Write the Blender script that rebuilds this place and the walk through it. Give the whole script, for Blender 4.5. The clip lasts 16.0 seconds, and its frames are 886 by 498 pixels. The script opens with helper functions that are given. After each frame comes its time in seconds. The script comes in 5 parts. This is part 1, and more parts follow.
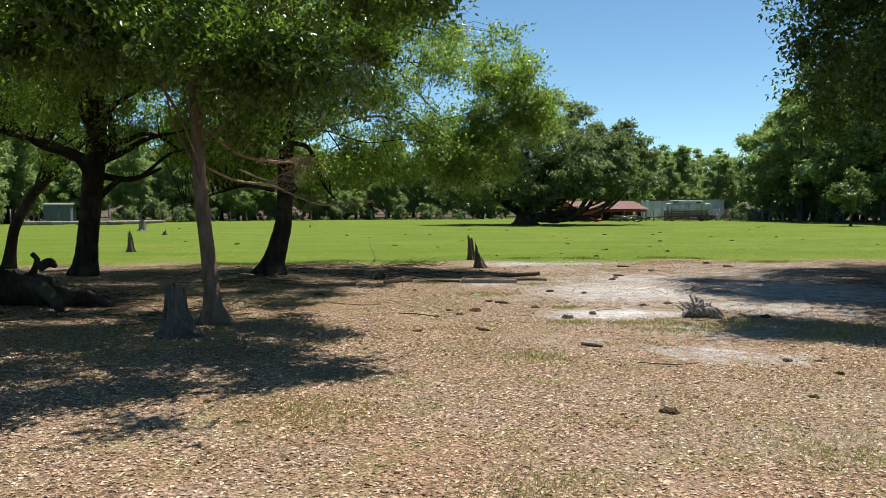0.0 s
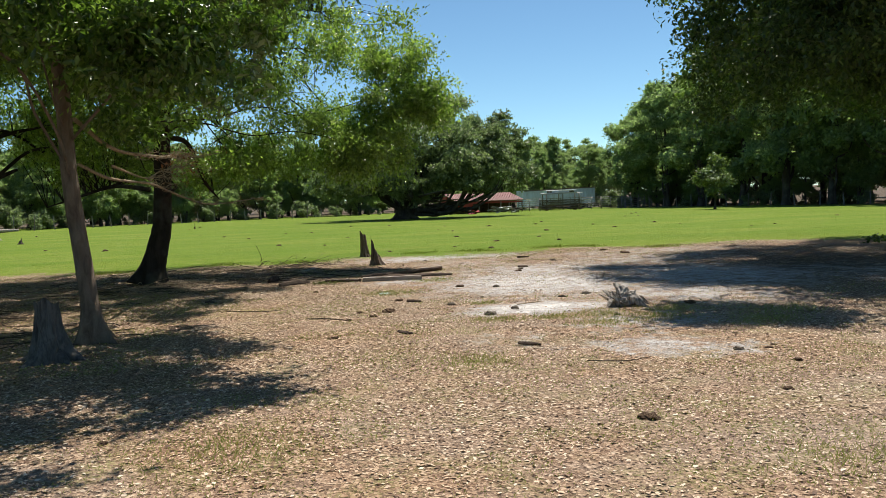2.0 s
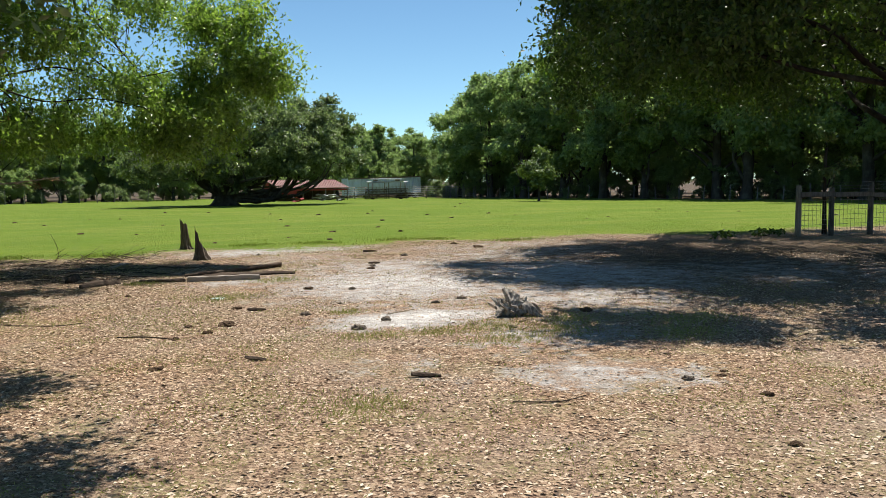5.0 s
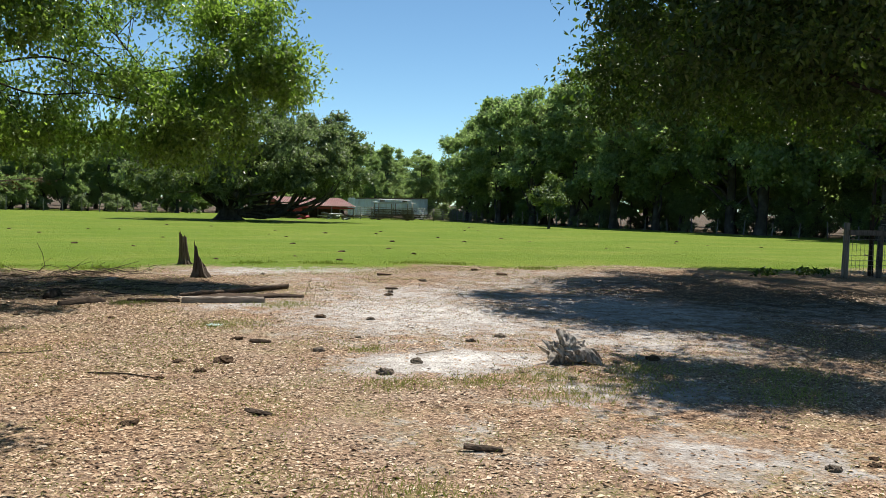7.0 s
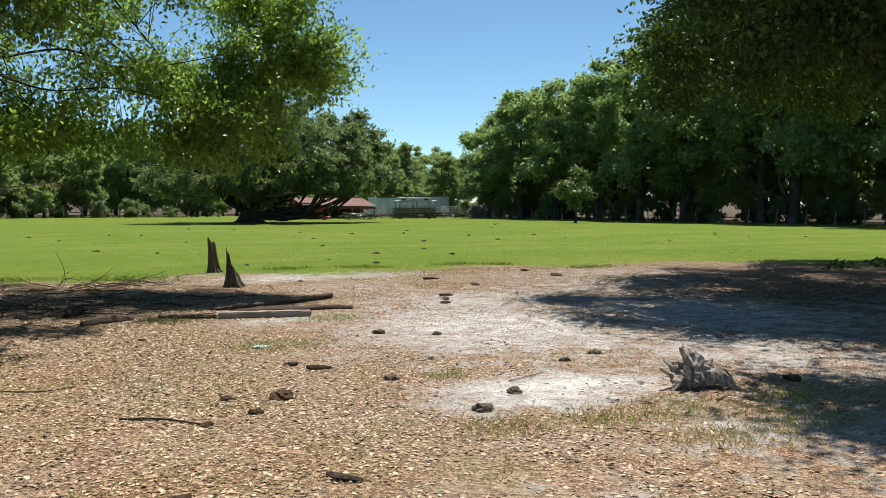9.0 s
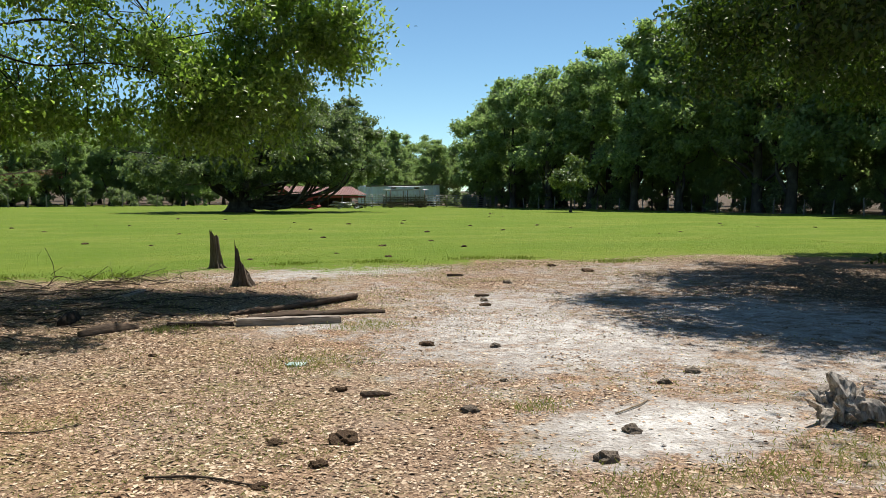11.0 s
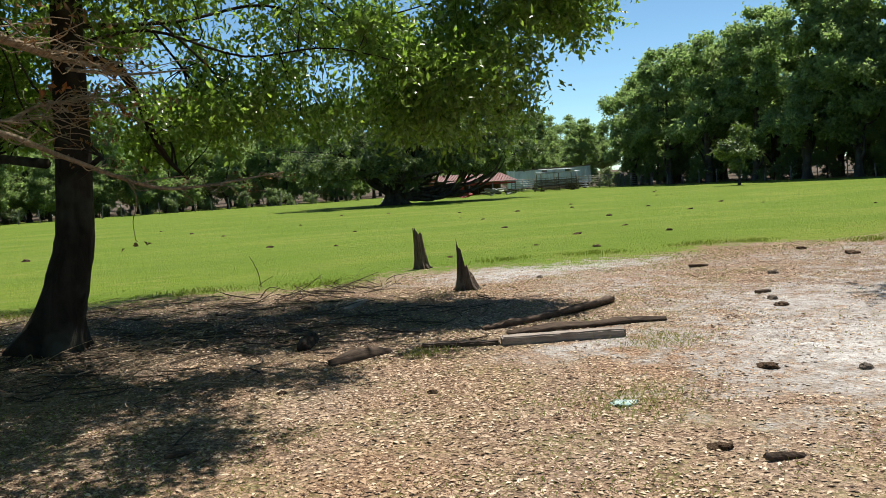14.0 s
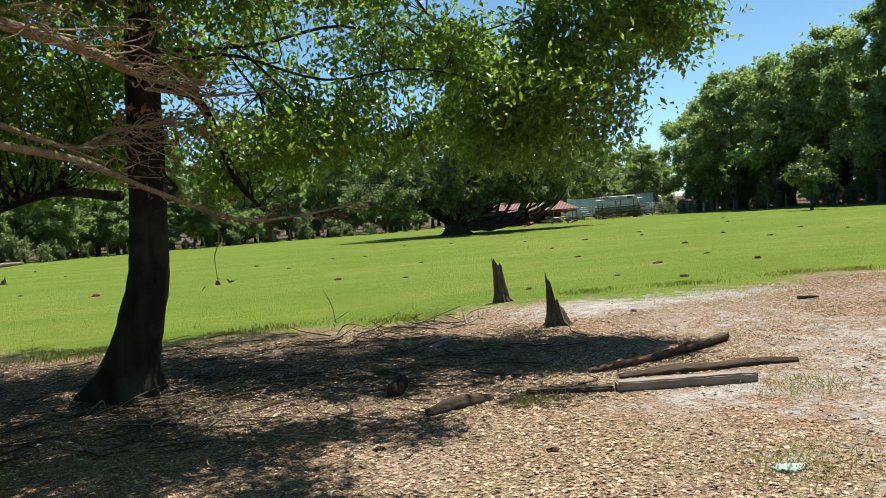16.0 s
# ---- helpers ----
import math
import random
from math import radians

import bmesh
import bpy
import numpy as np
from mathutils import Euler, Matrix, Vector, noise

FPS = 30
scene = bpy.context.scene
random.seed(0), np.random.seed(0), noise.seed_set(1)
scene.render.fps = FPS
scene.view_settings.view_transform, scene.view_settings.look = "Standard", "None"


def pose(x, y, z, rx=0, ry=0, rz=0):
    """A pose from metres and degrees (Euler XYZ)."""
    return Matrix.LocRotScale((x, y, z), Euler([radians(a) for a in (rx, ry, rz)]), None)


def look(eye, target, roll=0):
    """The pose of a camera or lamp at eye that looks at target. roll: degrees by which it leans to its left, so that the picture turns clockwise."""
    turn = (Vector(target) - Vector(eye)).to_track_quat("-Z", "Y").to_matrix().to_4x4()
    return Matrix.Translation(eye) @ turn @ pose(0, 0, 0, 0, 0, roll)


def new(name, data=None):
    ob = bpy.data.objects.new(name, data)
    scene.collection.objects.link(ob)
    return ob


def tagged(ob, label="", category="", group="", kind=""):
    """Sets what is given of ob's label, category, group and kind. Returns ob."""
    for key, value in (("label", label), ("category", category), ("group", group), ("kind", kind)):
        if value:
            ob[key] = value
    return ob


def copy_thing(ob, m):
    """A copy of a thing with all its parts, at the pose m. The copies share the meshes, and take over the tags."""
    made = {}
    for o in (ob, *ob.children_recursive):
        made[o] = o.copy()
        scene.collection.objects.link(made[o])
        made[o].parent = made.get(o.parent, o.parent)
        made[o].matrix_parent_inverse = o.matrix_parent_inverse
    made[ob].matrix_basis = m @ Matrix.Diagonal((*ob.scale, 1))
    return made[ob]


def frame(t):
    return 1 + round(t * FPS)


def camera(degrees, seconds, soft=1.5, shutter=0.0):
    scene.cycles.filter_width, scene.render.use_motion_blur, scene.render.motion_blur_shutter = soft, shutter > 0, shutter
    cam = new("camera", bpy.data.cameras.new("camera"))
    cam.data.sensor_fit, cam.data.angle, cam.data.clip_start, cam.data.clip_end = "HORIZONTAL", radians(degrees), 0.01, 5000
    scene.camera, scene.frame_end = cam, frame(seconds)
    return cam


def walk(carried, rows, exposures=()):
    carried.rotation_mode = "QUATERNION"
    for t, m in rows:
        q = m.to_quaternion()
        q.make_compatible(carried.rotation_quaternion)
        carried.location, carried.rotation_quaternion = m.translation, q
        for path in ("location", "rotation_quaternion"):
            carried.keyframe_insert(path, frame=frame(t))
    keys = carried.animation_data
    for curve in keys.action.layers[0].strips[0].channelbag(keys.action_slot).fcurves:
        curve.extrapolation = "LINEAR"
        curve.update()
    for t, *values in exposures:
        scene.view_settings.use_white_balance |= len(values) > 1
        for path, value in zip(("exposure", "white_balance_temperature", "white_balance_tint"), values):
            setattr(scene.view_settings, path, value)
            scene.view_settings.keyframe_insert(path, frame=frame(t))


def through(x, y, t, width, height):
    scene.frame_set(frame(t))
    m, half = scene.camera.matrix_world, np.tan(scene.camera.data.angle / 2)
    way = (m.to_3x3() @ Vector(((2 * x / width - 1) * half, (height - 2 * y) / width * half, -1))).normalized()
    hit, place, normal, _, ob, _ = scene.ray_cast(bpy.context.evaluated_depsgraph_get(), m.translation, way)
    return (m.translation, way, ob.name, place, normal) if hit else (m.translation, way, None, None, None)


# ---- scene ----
cam = camera(55.4, 16.0, soft=0.5)
PATH = [
    (0, (0.03, -0.325, 1.58), (0.29, 1.655, 1.469), -0.0),
    (0.5, (-0.17, -0.155, 1.562), (0.249, 1.797, 1.442), -1.1),
    (1, (-0.225, 0.042, 1.52), (0.369, 1.948, 1.392), -0.5),
    (1.5, (-0.222, 0.394, 1.537), (0.355, 2.304, 1.41), -0.8),
    (2, (-0.291, 0.724, 1.53), (0.257, 2.643, 1.404), -1.9),
    (2.5, (-0.382, 1.019, 1.57), (0.301, 2.895, 1.44), -3.0),
    (3, (-0.309, 1.361, 1.526), (0.503, 3.183, 1.386), -2.9),
    (3.5, (-0.217, 1.74, 1.533), (0.705, 3.508, 1.375), -0.1),
    (4, (-0.236, 2.147, 1.53), (0.706, 3.903, 1.364), -0.1),
    (4.2, (-0.219, 2.277, 1.549), (0.722, 4.033, 1.378), -0.5),
    (6.3, (0.224, 4.044, 1.441), (1.15, 5.811, 1.299), -0.3),
    (6.5, (0.256, 4.171, 1.46), (1.17, 5.944, 1.31), -0.2),
    (7, (0.325, 4.537, 1.433), (1.262, 6.301, 1.326), 1.8),
    (7.5, (0.445, 4.917, 1.37), (1.442, 6.647, 1.259), 1.8),
    (8, (0.499, 5.329, 1.379), (1.342, 7.141, 1.291), 2.4),
    (8.5, (0.452, 5.761, 1.408), (1.335, 7.553, 1.313), 1.3),
    (8.7, (0.437, 5.884, 1.414), (1.324, 7.674, 1.309), 0.6),
    (10.8, (0.393, 7.354, 1.398), (1.324, 9.119, 1.258), 0.0),
    (11, (0.378, 7.533, 1.431), (1.308, 9.298, 1.29), 0.3),
    (11.5, (0.196, 7.872, 1.433), (0.931, 9.726, 1.287), -0.3),
    (12, (0.089, 8.205, 1.464), (0.846, 10.049, 1.306), -1.8),
    (12.5, (0.069, 8.613, 1.438), (0.837, 10.452, 1.272), -2.5),
    (13, (0.0, 8.956, 1.443), (0.777, 10.791, 1.274), -2.7),
    (13.5, (-0.132, 9.289, 1.468), (0.658, 11.116, 1.275), -2.7),
    (14, (-0.181, 9.574, 1.479), (0.439, 11.467, 1.311), -3.3),
    (14.5, (-0.222, 9.898, 1.467), (0.157, 11.856, 1.33), -3.4),
    (15, (-0.329, 10.186, 1.48), (0.093, 12.139, 1.382), -4.2),
    (15.5, (-0.354, 10.294, 1.486), (0.092, 12.241, 1.396), -5.1),
    (16, (-0.328, 10.383, 1.489), (0.169, 12.318, 1.399), -4.1),
]
walk(cam, [(t, look(eye, target, roll)) for t, eye, target, roll in PATH],
     ((0, 0.50), (9, 0.49), (12.5, 0.43), (14.5, 0.54), (16, 0.63)))

# ---- light ----
SUN_WAY = Vector((0.33, 0.29, 1.0)).normalized()      # towards the sun
world = bpy.data.worlds.new("sky")
scene.world = world
world.use_nodes = True
wn = world.node_tree.nodes
sky = wn.new("ShaderNodeTexSky")
sky.sky_type, sky.sun_disc = "NISHITA", False
sky.sun_elevation = math.asin(SUN_WAY.z)
sky.sun_rotation = math.atan2(SUN_WAY.x, SUN_WAY.y)
sky.air_density, sky.dust_density, sky.ozone_density = 0.75, 0.0, 0.6
sky.altitude = 600
wn["Background"].inputs["Strength"].default_value = 0.09
tint = wn.new("ShaderNodeMix")
tint.data_type, tint.blend_type = "RGBA", "MULTIPLY"
tint.inputs[0].default_value, tint.inputs[7].default_value = 1.0, (0.78, 1.0, 1.03, 1.0)
world.node_tree.links.new(sky.outputs["Color"], tint.inputs[6])
world.node_tree.links.new(tint.outputs[2], wn["Background"].inputs["Color"])
sun_data = bpy.data.lights.new("sun", "SUN")
sun_data.energy, sun_data.angle, sun_data.color = 5.0, radians(0.53), (1.0, 0.945, 0.86)
sun = new("sun", sun_data)
sun.matrix_world = look(SUN_WAY * 80, (0, 0, 0))

# ---- materials ----


class Shader:
    """A small builder of node materials."""

    def __init__(self, name):
        self.mat = bpy.data.materials.new(name)
        self.mat.use_nodes = True
        self.tree = self.mat.node_tree
        self.bsdf = self.tree.nodes["Principled BSDF"]
        self.out = self.tree.nodes["Material Output"]

    def node(self, kind, **fields):
        n = self.tree.nodes.new(kind)
        for key, value in fields.items():
            if key in n.inputs:
                n.inputs[key].default_value = value
        return n

    def link(self, a, b):
        self.tree.links.new(a, b)

    def noise(self, scale, detail=4.0, rough=0.55, stretch=None, space="Object", distort=0.0):
        co = self.node("ShaderNodeTexCoord").outputs[space]
        if stretch:
            m = self.node("ShaderNodeMapping")
            m.inputs["Scale"].default_value = stretch
            self.link(co, m.inputs["Vector"])
            co = m.outputs["Vector"]
        n = self.node("ShaderNodeTexNoise", Scale=scale, Detail=detail, Roughness=rough, Distortion=distort)
        self.link(co, n.inputs["Vector"])
        return n.outputs["Fac"]

    def cells(self, scale, space="Object"):
        n = self.node("ShaderNodeTexVoronoi", Scale=scale)
        self.link(self.node("ShaderNodeTexCoord").outputs[space], n.inputs["Vector"])
        return n

    def ramp(self, value, *stops):
        r = self.node("ShaderNodeValToRGB")
        el = r.color_ramp.elements
        while len(el) < len(stops):
            el.new(0.5)
        for e, (at, colour) in zip(el, stops):
            e.position = at
            e.color = (*colour, 1.0) if isinstance(colour, tuple) else (colour, colour, colour, 1.0)
        self.link(value, r.inputs["Fac"])
        return r.outputs["Color"]

    def mix(self, factor, a, b, kind="MIX"):
        m = self.node("ShaderNodeMix")
        m.data_type, m.blend_type = "RGBA", kind
        for socket, value in ((m.inputs[0], factor), (m.inputs[6], a), (m.inputs[7], b)):
            if isinstance(value, (tuple, list)):
                socket.default_value = (*value, 1.0)
            elif isinstance(value, (int, float)):
                socket.default_value = value
            else:
                self.link(value, socket)
        return m.outputs[2]

    def math(self, kind, a, b=0.0):
        m = self.node("ShaderNodeMath")
        m.operation = kind
        for socket, value in ((m.inputs[0], a), (m.inputs[1], b)):
            if isinstance(value, (int, float)):
                socket.default_value = value
            else:
                self.link(value, socket)
        return m.outputs[0]

    def bump(self, height, strength=0.4, distance=0.02):
        b = self.node("ShaderNodeBump", Strength=strength, Distance=distance)
        self.link(height, b.inputs["Height"])
        self.link(b.outputs["Normal"], self.bsdf.inputs["Normal"])
        return b

    def done(self, colour=None, rough=0.8, metal=0.0, spec=0.3):
        if colour is not None:
            if isinstance(colour, tuple):
                self.bsdf.inputs["Base Color"].default_value = (*colour, 1.0)
            else:
                self.link(colour, self.bsdf.inputs["Base Color"])
        if isinstance(rough, (int, float)):
            self.bsdf.inputs["Roughness"].default_value = rough
        else:
            self.link(rough, self.bsdf.inputs["Roughness"])
        self.bsdf.inputs["Metallic"].default_value = metal
        self.bsdf.inputs["Specular IOR Level"].default_value = spec
        return self.mat


def leaf_material(name, dark, mid, light, through=0.35, glow=(1.25, 1.5, 0.45), rough=0.42, spec=0.45):
    """Leaves: each one of its own shade, and part of the light passes through them."""
    s = Shader(name)
    island = s.node("ShaderNodeNewGeometry").outputs["Random Per Island"]
    each = s.node("ShaderNodeObjectInfo").outputs["Random"]
    tone = s.ramp(island, (0.0, dark), (0.45, mid), (0.85, light), (1.0, tuple(c * 1.25 for c in light)))
    big = s.noise(0.55, 3.0)
    tone = s.mix(s.math("MULTIPLY", big, 0.55), tone, tuple(c * 0.6 for c in mid))
    tone = s.mix(s.math("MULTIPLY", each, 0.35), tone, (mid[0] * 1.3, mid[1] * 1.2, mid[2] * 1.35))
    s.done(tone, rough, 0.0, spec)
    trans = s.node("ShaderNodeBsdfTranslucent")
    s.link(s.mix(1.0, tone, tuple(glow), "MULTIPLY"), trans.inputs["Color"])
    both = s.node("ShaderNodeMixShader", Fac=through)
    s.link(s.bsdf.outputs[0], both.inputs[1])
    s.link(trans.outputs[0], both.inputs[2])
    s.link(both.outputs[0], s.out.inputs["Surface"])
    return s.mat


def bark_material(name, dark, light, moss=0.0, scale=7.0):
    s = Shader(name)
    furrow = s.noise(scale, 6.0, 0.65, (1.0, 1.0, 0.28), distort=0.6)
    fine = s.noise(scale * 9, 3.0)
    tone = s.ramp(furrow, (0.32, dark), (0.62, light), (0.8, tuple(c * 1.25 for c in light)))
    tone = s.mix(s.math("MULTIPLY", fine, 0.4), tone, tuple(c * 0.5 for c in dark))
    patch = s.ramp(s.noise(1.7, 3.0), (0.52, 0.0), (0.66, 1.0))
    tone = s.mix(s.math("MULTIPLY", patch, moss), tone, (0.20, 0.21, 0.17))
    s.bump(s.math("ADD", furrow, s.math("MULTIPLY", fine, 0.25)), 0.8, 0.03)
    return s.done(tone, 0.92, 0.0, 0.15)


def wood_material(name, dark, light, grain=(9.0, 9.0, 0.7), rot=0.3, rough=0.85):
    s = Shader(name)
    g = s.noise(4.0, 6.0, 0.65, grain, distort=0.4)
    tone = s.ramp(g, (0.3, dark), (0.55, light), (0.75, tuple(min(c * 1.25, 0.8) for c in light)))
    blotch = s.ramp(s.noise(2.3, 4.0), (0.45, 0.0), (0.7, 1.0))
    tone = s.mix(s.math("MULTIPLY", blotch, rot), tone, tuple(c * 0.45 for c in dark))
    s.bump(g, 0.6, 0.012)
    return s.done(tone, rough, 0.0, 0.2)


def ground_material():
    """Leaf litter, pale sand and pasture grass, laid out by the masks of the sheet."""
    s = Shader("ground")
    sand_at = s.node("ShaderNodeAttribute")
    sand_at.attribute_name = "sand"
    grass_at = s.node("ShaderNodeAttribute")
    grass_at.attribute_name = "grass"
    bare_shade_at = s.node("ShaderNodeAttribute")
    bare_shade_at.attribute_name = "bare"
    # litter: flakes of dry leaf over dark soil
    flake = s.cells(34.0)
    flake2 = s.cells(60.0)
    sep = s.node("ShaderNodeSeparateColor")
    s.link(flake.outputs["Color"], sep.inputs["Color"])
    sep2 = s.node("ShaderNodeSeparateColor")
    s.link(flake2.outputs["Color"], sep2.inputs["Color"])
    litter = s.ramp(sep.outputs[0], (0.0, (0.075, 0.045, 0.031)), (0.3, (0.20, 0.128, 0.086)), (0.65, (0.36, 0.245, 0.168)), (1.0, (0.56, 0.42, 0.30)))
    litter2 = s.ramp(sep2.outputs[1], (0.0, (0.065, 0.040, 0.028)), (0.5, (0.24, 0.158, 0.105)), (1.0, (0.46, 0.33, 0.22)))
    litter = s.mix(s.ramp(s.noise(60.0, 2.0), (0.42, 0.0), (0.58, 1.0)), litter, litter2)
    warm = s.ramp(s.noise(0.28, 4.0, 0.6), (0.42, 0.0), (0.60, 1.0))
    litter = s.mix(s.math("MULTIPLY", warm, 0.75), litter, s.mix(1.0, litter, (1.0, 0.91, 0.82), "MULTIPLY"))
    broad = s.noise(0.9, 5.0, 0.6)
    litter = s.mix(s.ramp(broad, (0.46, 0.0), (0.68, 0.5)), litter, (0.33, 0.265, 0.21))
    green = s.ramp(s.noise(1.6, 5.0, 0.65), (0.46, 0.0), (0.62, 0.6))
    litter = s.mix(s.math("MULTIPLY", green, s.ramp(s.noise(38.0, 3.0), (0.4, 0.0), (0.62, 1.0))), litter, (0.198, 0.215, 0.065))
    # bare soil with fibres, its colour darkened to carry shade under the trees
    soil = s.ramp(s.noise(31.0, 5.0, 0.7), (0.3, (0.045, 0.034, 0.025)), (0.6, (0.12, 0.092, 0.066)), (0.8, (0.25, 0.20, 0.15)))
    base = s.mix(s.math("MULTIPLY", bare_shade_at.outputs["Fac"], 0.92), litter, soil)
    # sand
    grit = s.noise(120.0, 3.0, 0.7)
    sand = s.ramp(s.noise(7.0, 6.0, 0.7), (0.34, (0.29, 0.255, 0.225)), (0.52, (0.47, 0.435, 0.405)), (0.68, (0.60, 0.565, 0.53)))
    white = s.math("ADD", sand_at.outputs["Fac"], s.math("MULTIPLY", s.math("SUBTRACT", s.noise(4.0, 8.0, 0.78), 0.5), 1.7))
    sand = s.mix(s.ramp(white, (0.70, 0.0), (1.05, 1.0)), sand, (0.78, 0.755, 0.72))
    sand = s.mix(s.math("MULTIPLY", grit, 0.35), sand, (0.297, 0.270, 0.243))
    mottle = s.ramp(s.noise(13.0, 8.0, 0.8), (0.40, 0.0), (0.60, 1.0))
    sand = s.mix(s.math("MULTIPLY", mottle, 0.4), sand, (0.235, 0.205, 0.18))
    chips = s.ramp(s.cells(19.0).outputs["Distance"], (0.14, 1.0), (0.24, 0.0))
    sand = s.mix(s.math("MULTIPLY", chips, 0.6), sand, (0.16, 0.125, 0.095))
    edge = s.math("ADD", sand_at.outputs["Fac"], s.math("MULTIPLY", s.math("SUBTRACT", s.noise(3.2, 8.0, 0.78), 0.5), 2.6))
    base = s.mix(s.ramp(edge, (0.34, 0.0), (0.74, 1.0)), base, sand)
    # pasture
    blades = s.noise(55.0, 4.0, 0.75)
    lawn = s.ramp(blades, (0.28, (0.070, 0.120, 0.010)), (0.5, (0.138, 0.205, 0.018)), (0.72, (0.200, 0.265, 0.034)))
    turf = s.ramp(s.noise(5.0, 6.0, 0.75, (1.0, 2.0, 1.0)), (0.46, 0.0), (0.64, 0.55))
    patchy = s.noise(0.33, 5.0, 0.62)
    lawn = s.mix(s.ramp(patchy, (0.40, 0.0), (0.62, 0.8)), lawn, (0.185, 0.225, 0.036))
    dry = s.ramp(s.noise(1.3, 6.0, 0.7, (1.0, 2.2, 1.0)), (0.52, 0.0), (0.68, 0.75))
    lawn = s.mix(dry, lawn, (0.245, 0.25, 0.075))
    pale = s.ramp(s.noise(0.6, 6.0, 0.7, (1.0, 1.8, 1.0)), (0.50, 0.0), (0.68, 0.45))
    lawn = s.mix(pale, lawn, (0.20, 0.225, 0.05))
    far = s.ramp(s.noise(0.11, 4.0, 0.6, (1.0, 3.0, 1.0)), (0.38, 0.0), (0.60, 0.7))
    lawn = s.mix(far, lawn, (0.105, 0.175, 0.016))
    lawn = s.mix(turf, lawn, (0.085, 0.135, 0.014))
    rim = s.math("ADD", grass_at.outputs["Fac"], s.math("MULTIPLY", s.math("SUBTRACT", s.noise(4.0, 7.0, 0.78), 0.5), 1.9))
    base = s.mix(s.ramp(rim, (0.38, 0.0), (0.66, 1.0)), base, lawn)
    relief = s.math("ADD", s.math("MULTIPLY", s.noise(18.0, 5.0, 0.7), 1.0), s.math("MULTIPLY", flake.outputs["Distance"], 0.6))
    s.bump(s.math("ADD", relief, s.math("MULTIPLY", s.noise(7.0, 4.0, 0.6), 1.2)), 0.8, 0.045)
    return s.done(base, 0.95, 0.0, 0.12)


def litter_material():
    s = Shader("dry_leaf")
    island = s.node("ShaderNodeNewGeometry").outputs["Random Per Island"]
    tone = s.ramp(island, (0.0, (0.085, 0.046, 0.028)), (0.25, (0.25, 0.156, 0.096)), (0.55, (0.44, 0.31, 0.20)), (0.82, (0.64, 0.50, 0.36)), (1.0, (0.80, 0.68, 0.52)))
    warm = s.ramp(s.noise(0.28, 4.0, 0.6), (0.42, 0.0), (0.60, 1.0))
    tone = s.mix(s.math("MULTIPLY", warm, 0.8), tone, s.mix(1.0, tone, (1.0, 0.91, 0.82), "MULTIPLY"))
    dull = s.ramp(s.noise(1.4, 5.0, 0.65), (0.45, 0.0), (0.65, 0.4))
    tone = s.mix(dull, tone, s.mix(1.0, tone, (0.62, 0.55, 0.50), "MULTIPLY"))
    tone = s.mix(s.math("MULTIPLY", s.noise(80.0, 2.0), 0.3), tone, (0.22, 0.15, 0.09))
    return s.done(tone, 0.7, 0.0, 0.3)


def grass_material(name, dark, light, tip):
    s = Shader(name)
    island = s.node("ShaderNodeNewGeometry").outputs["Random Per Island"]
    tone = s.ramp(island, (0.0, dark), (0.6, light), (1.0, tip))
    s.done(tone, 0.6, 0.0, 0.25)
    trans = s.node("ShaderNodeBsdfTranslucent")
    s.link(tone, trans.inputs["Color"])
    both = s.node("ShaderNodeMixShader", Fac=0.35)
    s.link(s.bsdf.outputs[0], both.inputs[1])
    s.link(trans.outputs[0], both.inputs[2])
    s.link(both.outputs[0], s.out.inputs["Surface"])
    return s.mat


def lump_material(name, dark, light, scale=22.0):
    s = Shader(name)
    n = s.noise(scale, 5.0, 0.7)
    s.bump(n, 0.8, 0.02)
    return s.done(s.ramp(n, (0.3, dark), (0.7, light)), 0.95, 0.0, 0.1)


def sheet_metal(name, paint, rust, amount=0.5, rough=0.55, metal=0.0):
    s = Shader(name)
    streak = s.noise(1.4, 6.0, 0.7, (1.0, 1.0, 0.25))
    mask = s.ramp(streak, (0.5 - amount * 0.18, 0.0), (0.62 - amount * 0.1, 1.0))
    tone = s.mix(s.math("MULTIPLY", mask, amount), paint, rust)
    tone = s.mix(s.math("MULTIPLY", s.noise(9.0, 5.0), 0.25), tone, tuple(c * 0.6 for c in paint))
    s.bump(s.noise(30.0, 3.0), 0.15, 0.01)
    return s.done(tone, rough, metal, 0.35)


GROUND = ground_material()
LITTER = litter_material()
LEAF_OAK = leaf_material("oak_leaf", (0.055, 0.090, 0.023), (0.140, 0.208, 0.050), (0.30, 0.375, 0.125), 0.62, (1.5, 1.72, 0.75), 0.28, 0.8)
LEAF_YOUNG = leaf_material("young_leaf", (0.040, 0.072, 0.014), (0.078, 0.135, 0.022), (0.16, 0.225, 0.062), 0.5, (1.4, 1.65, 0.7), 0.3, 0.7)
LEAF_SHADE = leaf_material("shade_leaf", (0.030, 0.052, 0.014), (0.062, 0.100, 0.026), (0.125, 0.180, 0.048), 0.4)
LEAF_LIVE = leaf_material("live_oak_leaf", (0.075, 0.105, 0.048), (0.175, 0.220, 0.105), (0.33, 0.375, 0.20), 0.5, (1.15, 1.35, 0.85), 0.4, 0.5)
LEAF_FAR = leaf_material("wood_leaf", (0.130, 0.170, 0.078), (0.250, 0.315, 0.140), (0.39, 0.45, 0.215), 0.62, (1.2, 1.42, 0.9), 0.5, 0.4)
LEAF_PALE = leaf_material("pale_leaf", (0.07, 0.10, 0.04), (0.14, 0.19, 0.08), (0.26, 0.32, 0.16), 0.3)
